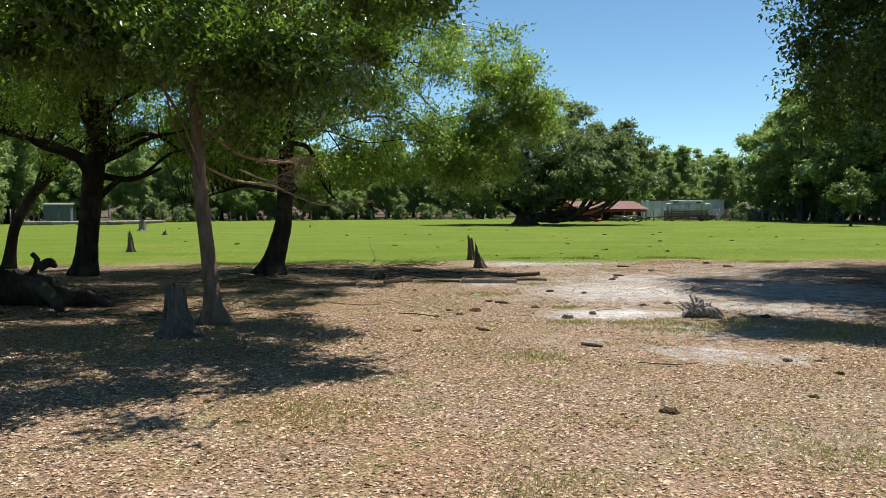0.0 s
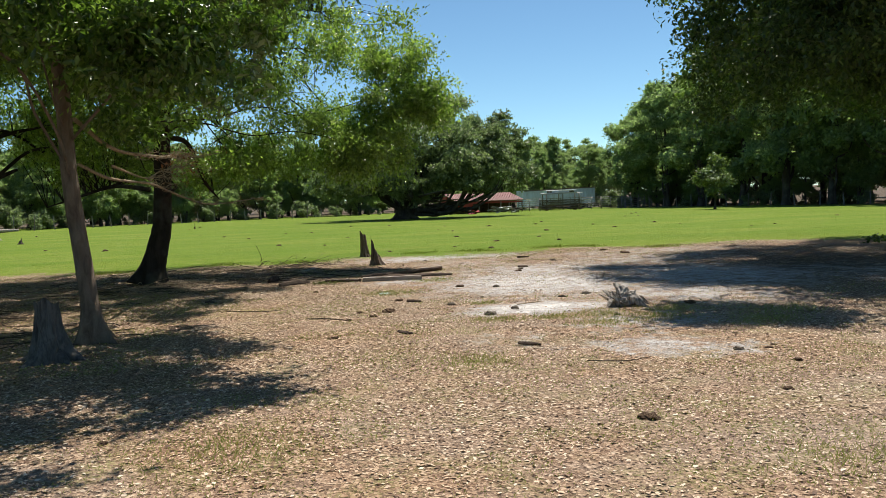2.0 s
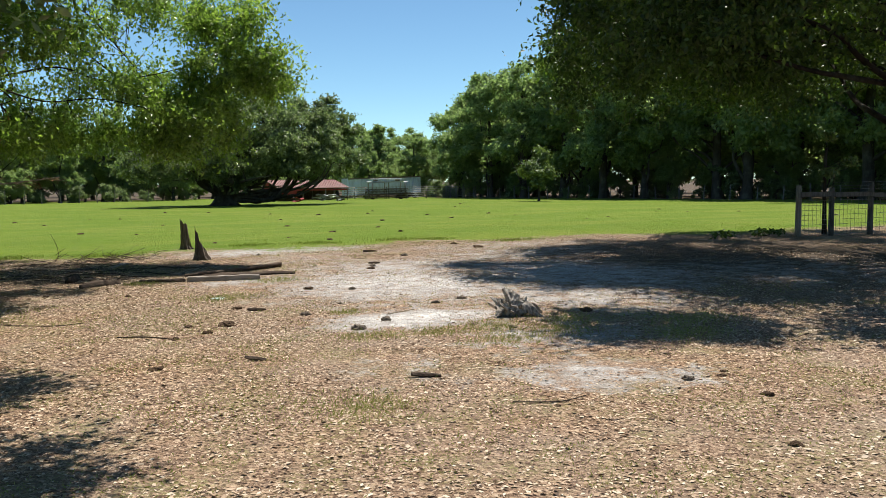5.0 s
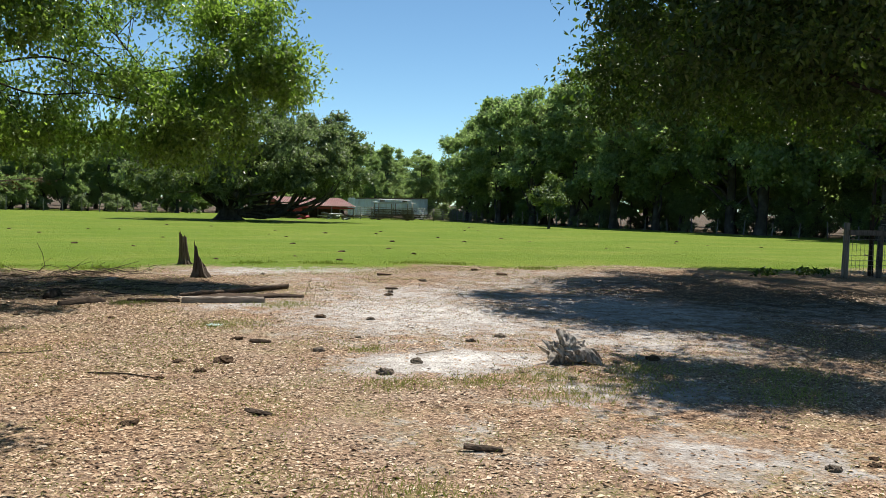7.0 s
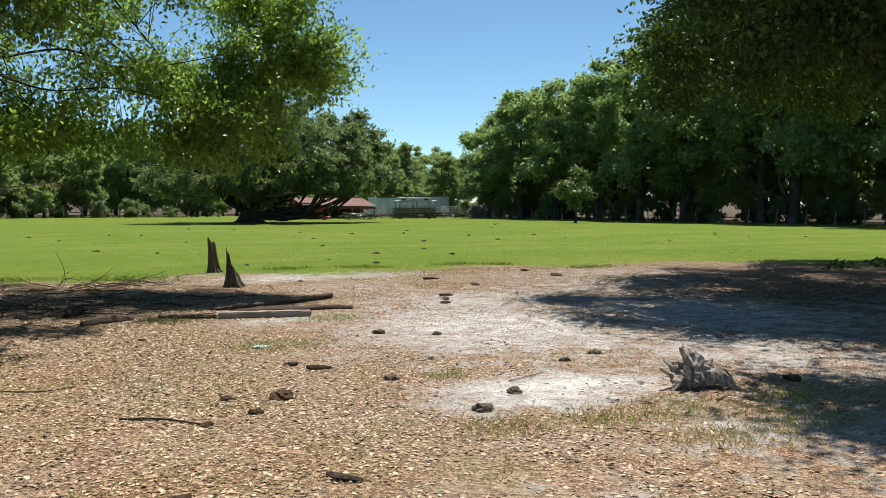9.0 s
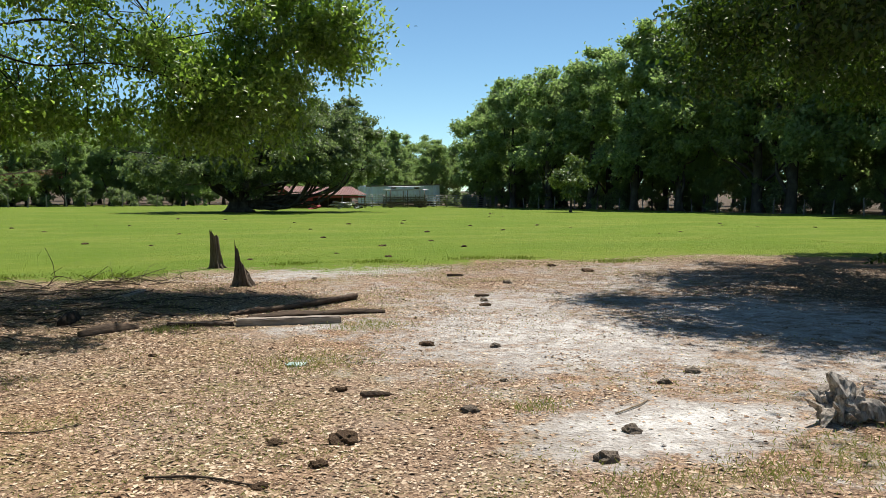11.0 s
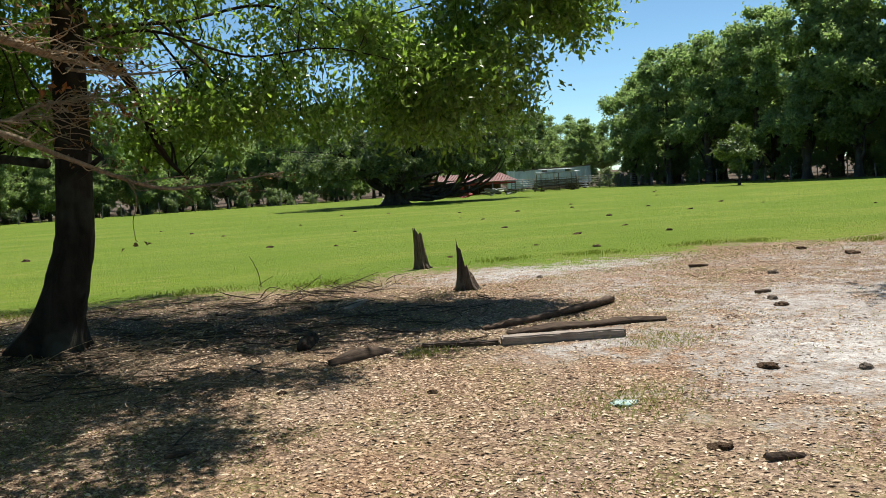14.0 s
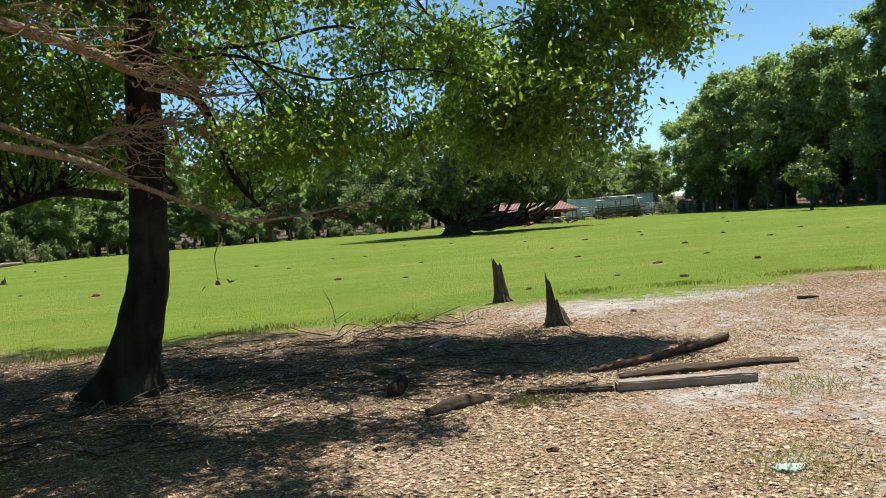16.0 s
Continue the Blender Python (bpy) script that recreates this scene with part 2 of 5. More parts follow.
LEAF_ORANGE = leaf_material("withered_leaf", (0.16, 0.06, 0.02), (0.32, 0.12, 0.04), (0.45, 0.22, 0.08), 0.35, (1.2, 1.0, 0.8))
LEAF_DRY = leaf_material("dry_scrap", (0.10, 0.055, 0.025), (0.20, 0.12, 0.055), (0.30, 0.19, 0.09), 0.3, (1.1, 1.0, 0.8), 0.8, 0.15)
BARK_DARK = bark_material("dark_bark", (0.018, 0.014, 0.011), (0.050, 0.039, 0.030), 0.2)
BARK_PALE = bark_material("pale_bark", (0.11, 0.080, 0.058), (0.25, 0.195, 0.15), 0.3, 11.0)
BARK_GREY = bark_material("grey_bark", (0.040, 0.033, 0.027), (0.10, 0.085, 0.070), 0.3, 3.0)
TWIG = bark_material("bare_twig", (0.20, 0.15, 0.10), (0.47, 0.37, 0.25), 0.0, 20.0)
TWIG_DARK = bark_material("dark_twig", (0.05, 0.04, 0.03), (0.13, 0.10, 0.075), 0.0, 20.0)
WOOD_GREY = wood_material("weathered_wood", (0.115, 0.098, 0.085), (0.27, 0.24, 0.215))
WOOD_OLD = wood_material("old_stump_wood", (0.045, 0.040, 0.037), (0.135, 0.125, 0.115), (7.0, 7.0, 0.8), 0.5)
WOOD_BEAM = wood_material("beam_wood", (0.15, 0.118, 0.096), (0.32, 0.27, 0.23), (0.7, 9.0, 9.0), 0.25)
WOOD_ROT = wood_material("rotten_wood", (0.040, 0.028, 0.020), (0.115, 0.081, 0.058), (0.8, 9.0, 9.0), 0.6)
WOOD_STUMP = wood_material("stump_wood", (0.045, 0.033, 0.026), (0.15, 0.115, 0.088), (7.0, 7.0, 0.5), 0.5)
WOOD_SILVER = wood_material("silver_wood", (0.09, 0.072, 0.058), (0.46, 0.40, 0.335), (9.0, 9.0, 2.2), 0.6)
DUNG = lump_material("dung", (0.040, 0.026, 0.017), (0.17, 0.112, 0.072), 30.0)
ROCK = lump_material("clod", (0.085, 0.068, 0.053), (0.27, 0.22, 0.175), 20.0)
GRASS = grass_material("grass_blade", (0.17, 0.235, 0.026), (0.22, 0.295, 0.038), (0.29, 0.33, 0.07))
TUFT = grass_material("thin_grass", (0.22, 0.27, 0.06), (0.33, 0.36, 0.09), (0.50, 0.45, 0.18))
ROOF_RED = sheet_metal("red_roof", (0.30, 0.125, 0.105), (0.24, 0.16, 0.135), 0.6)
TRAILER_WHITE = sheet_metal("trailer_side", (0.74, 0.79, 0.95), (0.30, 0.25, 0.25), 0.4)
PALE_METAL = sheet_metal("pale_sheet", (0.66, 0.66, 0.64), (0.35, 0.30, 0.26), 0.2)
BLUE_METAL = sheet_metal("blue_sheet", (0.11, 0.15, 0.19), (0.12, 0.10, 0.09), 0.3)
GALV = sheet_metal("galvanised", (0.36, 0.36, 0.35), (0.20, 0.13, 0.09), 0.5, 0.5, 0.6)
RED_PAINT = sheet_metal("red_paint", (0.34, 0.035, 0.035), (0.15, 0.06, 0.05), 0.4)
BLACK = lump_material("black_rubber", (0.02, 0.02, 0.02), (0.05, 0.05, 0.05))
_p = Shader("pale_plastic")
PLASTIC = _p.done(_p.ramp(_p.noise(25.0), (0.3, (0.52, 0.74, 0.69)), (0.7, (0.78, 0.88, 0.85))), 0.35, 0.0, 0.5)

# ---- shaping helpers ----
RNG = np.random.default_rng(11)


def vnoise(x, y, seed=0):
    """Smooth value noise between 0 and 1 over the plan."""
    x, y = np.asarray(x, float), np.asarray(y, float)
    ix, iy = np.floor(x), np.floor(y)
    fx, fy = x - ix, y - iy
    fx, fy = fx * fx * (3 - 2 * fx), fy * fy * (3 - 2 * fy)

    def corner(a, b):
        v = np.sin(a * 127.1 + b * 311.7 + seed * 74.7) * 43758.5453
        return v - np.floor(v)
    top = corner(ix, iy) * (1 - fx) + corner(ix + 1, iy) * fx
    low = corner(ix, iy + 1) * (1 - fx) + corner(ix + 1, iy + 1) * fx
    return top * (1 - fy) + low * fy


def ground_z(x, y):
    """Height of the ground: level round the walk, falling gently away over the pasture."""
    x, y = np.asarray(x, float), np.asarray(y, float)
    d = np.hypot(x, y)
    fall = 4.0 * np.log1p(np.exp(np.clip((d - 25.0) / 4.0, -30, 30)))
    fall = np.minimum(fall, 120.0)
    bumps = (vnoise(x * 0.6, y * 0.6, 3) - 0.5) * 0.035
    return -0.06 - 0.008 * fall + bumps


def gz(x, y):
    return float(ground_z(x, y))


SANDS = ((5.3, 14.6, 2.1, 2.6, 0.82), (4.15, 11.5, 1.2, 0.7, 0.95), (6.6, 16.9, 2.3, 1.7, 0.7), (6.0, 22.0, 2.4, 0.9, 0.8), (4.6, 21.4, 1.5, 0.7, 0.75),
         (4.1, 8.24, 0.6, 0.6, 0.72), (3.5, 8.59, 0.45, 0.3, 0.5), (4.65, 7.84, 0.6, 0.4, 0.55), (2.75, 9.54, 0.4, 0.4, 0.45), (6.9, 12.37, 1.7, 1.9, 0.66), (8.6, 14.5, 2.2, 2.9, 0.75), (9.6, 18.2, 2.8, 1.7, 0.55),
         (3.2, 16.05, 0.9, 0.32, 0.7), (4.9, 9.84, 1.3, 1.0, 0.55), (2.9, 9.24, 0.7, 0.8, 0.42), (11.5, 12.84, 3.0, 2.5, 0.5), (10.5, 20.4, 4.0, 1.2, 0.5), (5.4, 19.4, 1.6, 1.5, 0.5))


def sand_mask(x, y):
    v = np.zeros_like(np.asarray(x, float))
    for cx, cy, rx, ry, k in SANDS:
        q = ((x - cx) / rx) ** 2 + ((y - cy) / ry) ** 2
        v = np.maximum(v, k * np.exp(-0.7 * q ** 1.3))
    return v


def grass_mask(x, y):
    line = 22.6 - 0.16 * np.clip(x - 9.0, 0, 12) + 0.6 * np.clip(-x - 6, 0, 8) * -0.3 + (vnoise(x * 0.5, y * 0.2, 9) - 0.5) * 1.8
    v = np.clip((y - line) / 3.4 + 0.5, 0, 1)
    side = np.clip((np.abs(x - 4) - 24) / 6, 0, 1)
    right = np.interp(y, (10, 40, 54, 78, 106), (57, 61, 61, 55.5, 52))
    left = np.interp(y, (20, 44, 64, 82, 95), (-36, -42, -39, -32, -27))
    far = np.interp(x, (-28, -8, 20, 60), (92, 107, 116, 112))
    inside = np.clip((right + 4 - x) / 3, 0, 1) * np.clip((x - left + 12) / 3, 0, 1) * np.clip((far + 14 - y) / 3, 0, 1)
    return np.maximum(v, side) * inside


def bare_shade_mask(x, y):
    """Soil under the oaks, littered with twigs, and in the far wood, with shade painted in."""
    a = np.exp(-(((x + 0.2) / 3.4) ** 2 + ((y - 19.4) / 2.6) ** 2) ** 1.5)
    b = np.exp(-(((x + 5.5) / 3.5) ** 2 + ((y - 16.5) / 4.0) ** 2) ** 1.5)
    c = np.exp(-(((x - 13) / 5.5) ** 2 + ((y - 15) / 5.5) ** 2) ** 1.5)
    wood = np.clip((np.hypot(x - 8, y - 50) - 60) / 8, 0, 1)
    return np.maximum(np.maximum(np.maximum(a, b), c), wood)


def mesh_from(name, verts, faces, material, smooth=False):
    me = bpy.data.meshes.new(name)
    me.from_pydata([tuple(v) for v in verts], [], [tuple(f) for f in faces])
    if smooth:
        me.polygons.foreach_set("use_smooth", [True] * len(me.polygons))
    me.materials.append(material)
    me.update()
    return me


def mesh_from_bm(name, bm, material, smooth=False):
    me = bpy.data.meshes.new(name)
    bm.to_mesh(me)
    bm.free()
    if smooth:
        me.polygons.foreach_set("use_smooth", [True] * len(me.polygons))
    me.materials.append(material)
    return me


def part(name, data, parent, label=""):
    ob = new(name, data)
    ob.parent = parent
    return tagged(ob, label)


def thing(name, label, category, at=(0, 0, 0), turn=0.0, group="", kind="", data=None):
    ob = new(name, data)
    ob.matrix_basis = pose(*at, 0, 0, turn)
    return tagged(ob, label, category, group, kind)


def smooth_line(points, steps):
    """A smooth curve through the points (columns may hold radii as well)."""
    p = np.asarray(points, float)
    p = np.vstack([2 * p[0] - p[1], p, 2 * p[-1] - p[-2]])
    out = []
    for i in range(1, len(p) - 2):
        for k in range(steps):
            t = k / steps
            a, b, c, d = p[i - 1], p[i], p[i + 1], p[i + 2]
            out.append(0.5 * (2 * b + (c - a) * t + (2 * a - 5 * b + 4 * c - d) * t * t + (3 * b - a - 3 * c + d) * t ** 3))
    out.append(p[-2])
    return np.array(out)


def tube(points, sides=8, steps=4, rough=0.0, flare=0.0, seed=0):
    """Verts and faces of a tapering tube through rows of x, y, z, radius. flare: root buttresses at the foot."""
    line = smooth_line(points, steps) if steps > 1 else np.asarray(points, float)
    n = len(line)
    verts, faces = [], []
    rnd = np.random.default_rng(seed)
    phase = rnd.uniform(0, 6.28, 4)
    side = None
    for i, (x, y, z, r) in enumerate(line):
        a, b = line[max(i - 1, 0)][:3], line[min(i + 1, n - 1)][:3]
        ahead = b - a
        ahead = ahead / max(np.linalg.norm(ahead), 1e-9)
        if side is None:
            side = np.cross(ahead, (0.31, 0.95, 0.1))
        side = side - ahead * np.dot(side, ahead)
        side = side / np.linalg.norm(side)
        other = np.cross(ahead, side)
        foot = flare * max(0.0, 1 - i / max(n * 0.25, 1)) ** 2
        for k in range(sides):
            t = 2 * math.pi * k / sides
            w = 1 + rough * (math.sin(3 * t + phase[0] + z * 1.7) * 0.5 + math.sin(5 * t + phase[1] - z * 2.9) * 0.35 + rnd.uniform(-0.4, 0.4))
            w += foot * (0.55 + 0.45 * math.sin(4 * t + phase[2]) + 0.3 * math.sin(7 * t + phase[3]))
            v = np.array((x, y, z)) + (side * math.cos(t) + other * math.sin(t)) * max(r, 0.001) * w
            verts.append(v)
    for i in range(n - 1):
        for k in range(sides):
            a, b = i * sides + k, i * sides + (k + 1) % sides
            faces.append((a, b, b + sides, a + sides))
    faces.append(tuple(range(sides - 1, -1, -1)))
    faces.append(tuple((n - 1) * sides + k for k in range(sides)))
    return verts, faces


def join(pieces):
    verts, faces = [], []
    for v, f in pieces:
        k = len(verts)
        verts.extend(v)
        faces.extend(tuple(i + k for i in q) for q in f)
    return verts, faces


def unit(v):
    return v / np.maximum(np.linalg.norm(v, axis=1, keepdims=True), 1e-9)


def leaves_mesh(name, centre, way, face, length, width, material, fold=0.18):
    """Folded leaves: a row each of centre, way of the midrib and facing."""
    n = len(centre)
    way = unit(way)
    side = unit(np.cross(way, face))
    up = np.cross(side, way)
    length, width = np.asarray(length).reshape(-1, 1), np.asarray(width).reshape(-1, 1)
    v = np.empty((n, 4, 3), np.float32)
    v[:, 0] = centre - way * length * 0.5
    v[:, 2] = centre + way * length * 0.5 - up * width * 0.15
    v[:, 1] = centre + side * width * 0.5 + up * width * fold
    v[:, 3] = centre - side * width * 0.5 + up * width * fold
    idx = (np.arange(n) * 4)[:, None] + np.array([0, 1, 2, 0, 2, 3])
    me = bpy.data.meshes.new(name)
    me.vertices.add(4 * n)
    me.vertices.foreach_set("co", v.ravel())
    me.loops.add(6 * n)
    me.loops.foreach_set("vertex_index", idx.ravel().astype(np.int32))
    me.polygons.add(2 * n)
    me.polygons.foreach_set("loop_start", np.arange(0, 6 * n, 3, dtype=np.int32))
    me.materials.append(material)
    me.update(calc_edges=True)
    return me


def crown_points(rng, blobs, clumps, shell=0.55, bough=12, tight=0.17):
    """Clump centres gathered into boughs inside the blobs (x, y, z, rx, ry, rz, weight), more of them near the outside."""
    weight = np.array([b[6] for b in blobs])
    m = max(1, clumps // bough)
    pick = rng.choice(len(blobs), m, p=weight / weight.sum())
    b = np.array([q[:6] for q in blobs])[pick]
    way = unit(rng.normal(size=(m, 3)))
    far = shell + (1 - shell) * rng.random((m, 1)) ** 0.7
    hub = b[:, :3] + way * far * b[:, 3:6] * rng.uniform(0.86, 1.08, (m, 1))
    wide = b[:, 3:6].mean(axis=1, keepdims=True) * tight * rng.uniform(0.6, 1.35, (m, 1))
    off = unit(rng.normal(size=(m * bough, 3))) * rng.uniform(0.35, 1.15, (m * bough, 1))
    centre = np.repeat(hub, bough, axis=0) + off * np.repeat(wide, bough, axis=0) * np.array((1.15, 1.15, 0.7))
    out = unit(np.repeat(way, bough, axis=0) * 0.7 + off * 0.6)
    return centre, out


def foliage(name, rng, centres, out, per, spread, size, material, droop=0.25, slim=0.4, flat=0.85):
    """Leaves along short branchlets: each clump is a few sprays that point outwards and droop."""
    sprays = 3
    m = len(centres) * sprays
    grow = np.repeat(rng.uniform(0.55, 1.4, (len(centres), 1)), sprays, axis=0)
    hub = np.repeat(centres, sprays, axis=0) + rng.normal(size=(m, 3)) * np.array(spread) * 0.55 * grow
    axis_ = unit(rng.normal(size=(m, 3)) * np.array((1, 1, 0.6)) + np.repeat(out, sprays, axis=0) * 0.7 + np.array((0, 0, -droop)))
    each = max(1, per // sprays)
    n = m * each
    t = rng.uniform(-1, 1, (n, 1))
    a = np.repeat(axis_, each, axis=0)
    reach = np.repeat(grow, each, axis=0) * spread[0] * 1.7
    c = np.repeat(hub, each, axis=0) + a * t * reach + rng.normal(size=(n, 3)) * np.array(spread) * 0.30 * (1.15 - 0.45 * t)
    c[:, 2] -= (0.18 * reach * (t + 0.3) ** 2 * droop)[:, 0]
    way = a * 0.8 + rng.normal(size=(n, 3)) * 0.75 + np.array((0, 0, -droop))
    o = np.repeat(np.repeat(out, sprays, axis=0), each, axis=0)
    face = rng.normal(size=(n, 3)) * 0.65 + o * 0.35 + np.array((0, 0, flat))
    length = size * rng.uniform(0.65, 1.3, n)
    return leaves_mesh(name, c, way, face, length, length * slim * rng.uniform(0.8, 1.25, n), material)


def bent(rng, a, b, r0, r1, sag=0.1, wander=0.12, n=5):
    """A wandering limb from a to b: rows of x, y, z, radius."""
    a, b = np.asarray(a, float), np.asarray(b, float)
    far = np.linalg.norm(b - a)
    rows = []
    for i in range(n):
        t = i / (n - 1)
        p = a + (b - a) * t
        p[2] += sag * far * math.sin(math.pi * t)
        if 0 < i < n - 1:
            p += rng.normal(size=3) * wander * far * 0.35
        rows.append((*p, r0 + (r1 - r0) * t ** 0.8))
    return rows


def tree(name, label, at, trunk, blobs, clumps, per, spread, leaf, leaf_mat, bark, seed,
         limbs=8, limb_r=0.5, twigs=90, sides=12, flare=0.9, limb_from=(0.45, 1.0), sag=0.08, turn=0.0, category="tree",
         group="", extra=(), shell=0.55, droop=0.25, slim=0.4, twig_mat=None, twig_r=0.012, bough=12, tight=0.17, flat=0.85):
    """A tree: trunk (rows x, y, z, radius from its foot), limbs, twigs and a crown of single leaves."""
    rng = np.random.default_rng(seed)
    root = thing(name, label, category, at, turn, group)
    v, f = tube(trunk, sides, 5, 0.07, flare, seed)
    part("trunk", mesh_from("trunk", v, f, bark, True), root)
    centres, out = crown_points(rng, blobs, clumps, shell, bough, tight)
    line = smooth_line(trunk, 6)
    ends = []
    for i in range(limbs):
        k = int(len(line) * (limb_from[0] + (limb_from[1] - limb_from[0]) * (i + 0.5) / limbs)) - 1
        k = max(0, min(k, len(line) - 1))
        goal = centres[rng.integers(len(centres))]
        start = line[k]
        goal = start[:3] + (goal - start[:3]) * rng.uniform(0.72, 0.95)
        rows = bent(rng, start[:3], goal, start[3] * limb_r * rng.uniform(0.7, 1.1), start[3] * 0.06 + 0.006, sag)
        v, f = tube(rows, 7, 4, 0.06, 0.0, seed + i)
        part("limb", mesh_from("limb", v, f, bark, True), root)
        ends.append(smooth_line(rows, 5))
    for rows in extra:
        v, f = tube(rows, 7, 5, 0.06, 0.0, seed + 50)
        part("limb", mesh_from("limb", v, f, bark, True), root)
        ends.append(smooth_line(rows, 5))
    if twigs and ends:
        pool = np.vstack([e[len(e) // 3:] for e in ends])
        pieces = []
        for c in centres[rng.permutation(len(centres))[:twigs]]:
            near = pool[np.argmin(np.linalg.norm(pool[:, :3] - c, axis=1))]
            pieces.append(tube(bent(rng, near[:3], c, min(near[3] * 0.6, twig_r * 2.2), twig_r * 0.4, 0.05, 0.2, 4), 4, 3))
        part("twig_tangle", mesh_from("twig_tangle", *join(pieces), twig_mat or bark), root)["kind"] = "stuff"
    part("crown", foliage("crown", rng, centres, out, per, spread, leaf, leaf_mat, droop, slim, flat), root)
    return root


def box_bm(size, at=(0, 0, 0), bevel=0.0, cuts=0, jitter=0.0, seed=0):
    """A bevelled box with its centre at a place, optionally cut along x and worn."""
    bm = bmesh.new()
    bmesh.ops.create_cube(bm, size=1.0)
    bmesh.ops.scale(bm, vec=size, verts=bm.verts)
    if cuts:
        edges = [e for e in bm.edges if abs(e.verts[0].co.x - e.verts[1].co.x) > size[0] * 0.5]
        bmesh.ops.subdivide_edges(bm, edges=edges, cuts=cuts)
    if bevel:
        bmesh.ops.bevel(bm, geom=[e for e in bm.edges if e.calc_face_angle(0) > 0.5], offset=bevel, segments=2, affect="EDGES")
    rnd = random.Random(seed)
    if jitter:
        for v in bm.verts:
            v.co += Vector((rnd.uniform(-1, 1), rnd.uniform(-1, 1), rnd.uniform(-1, 1))) * jitter
    bmesh.ops.translate(bm, vec=at, verts=bm.verts)
    return bm


def box(name, size, at, material, parent, label="", bevel=0.01, turn=None):
    ob = part(name, mesh_from_bm(name, box_bm(size, (0, 0, 0), bevel), material), parent, label)
    ob.matrix_basis = pose(*at, *(turn or (0, 0, 0)))
    return ob


def rod(name, a, b, r, material, parent, sides=8, label=""):
    v, f = tube([(*a, r), (*b, r)], sides, 1)
    return part(name, mesh_from(name, v, f, material, True), parent, label)


# ---- ground ----


def axis(lo, hi, step, reach):
    """Even steps between lo and hi, then growing ones out to the reach."""
    mid = list(np.arange(lo, hi + 1e-6, step))
    up, down, s = [], [], step
    while (up[-1] if up else hi) < reach:
        s *= 1.16
        up.append((up[-1] if up else hi) + s)
        down.append((down[-1] if down else lo) - s)
    return np.array(down[::-1] + mid + up)


def build_ground():
    xs, ys = axis(-9.0, 20.0, 0.2, 900.0), axis(0.0, 30.0, 0.2, 900.0)
    gx, gy = np.meshgrid(xs, ys)
    z = ground_z(gx, gy)
    nx, ny = len(xs), len(ys)
    verts = np.stack([gx.ravel(), gy.ravel(), z.ravel()], axis=1).astype(np.float32)
    i = np.arange(nx * ny).reshape(ny, nx)
    quad = np.stack([i[:-1, :-1], i[:-1, 1:], i[1:, 1:], i[1:, :-1]], axis=-1).reshape(-1, 4)
    me = bpy.data.meshes.new("ground")
    me.vertices.add(len(verts))
    me.vertices.foreach_set("co", verts.ravel())
    me.loops.add(quad.size)
    me.loops.foreach_set("vertex_index", quad.ravel().astype(np.int32))
    me.polygons.add(len(quad))
    me.polygons.foreach_set("loop_start", np.arange(0, quad.size, 4, dtype=np.int32))
    me.update(calc_edges=True)
    me.polygons.foreach_set("use_smooth", [True] * len(quad))
    for name, fn in (("sand", sand_mask), ("grass", grass_mask), ("bare", bare_shade_mask)):
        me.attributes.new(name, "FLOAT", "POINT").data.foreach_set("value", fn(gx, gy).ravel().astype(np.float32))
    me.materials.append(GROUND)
    ground = new("ground", me)
    tagged(ground, "leaf-strewn sandy ground passing into short green pasture grass", "ground", kind="structure")
    return ground


build_ground()

# ---- near trees ----


def foot(x, y, sink=0.03):
    return (x, y, gz(x, y) - sink)


oak_limbs = (
    ((0.42, 0.0, 3.0, 0.06), (0.9, 0.5, 2.9, 0.05), (1.22, 0.9, 2.1, 0.038), (1.5, 1.1, 1.72, 0.012)),
    ((0.42, 0.0, 3.3, 0.028), (1.5, 0.5, 3.45, 0.020), (2.5, 0.8, 3.7, 0.016), (3.5, 1.2, 3.55, 0.012), (5.6, 1.4, 4.1, 0.006)),
    ((0.4, 0.0, 3.1, 0.024), (1.2, 0.2, 3.3, 0.018), (2.2, 0.4, 3.05, 0.013), (3.2, 0.2, 3.1, 0.009), (4.6, 0.4, 2.8, 0.005)),
    ((0.30, -0.12, 1.75, 0.045), (0.45, -0.2, 1.82, 0.04), (0.66, -0.3, 1.98, 0.025)),
    ((0.1, 0.2, 1.95, 0.055), (-0.6, 0.8, 2.05, 0.045), (-1.2, 1.0, 1.9, 0.03), (-2.0, 1.1, 1.65, 0.014)),
)
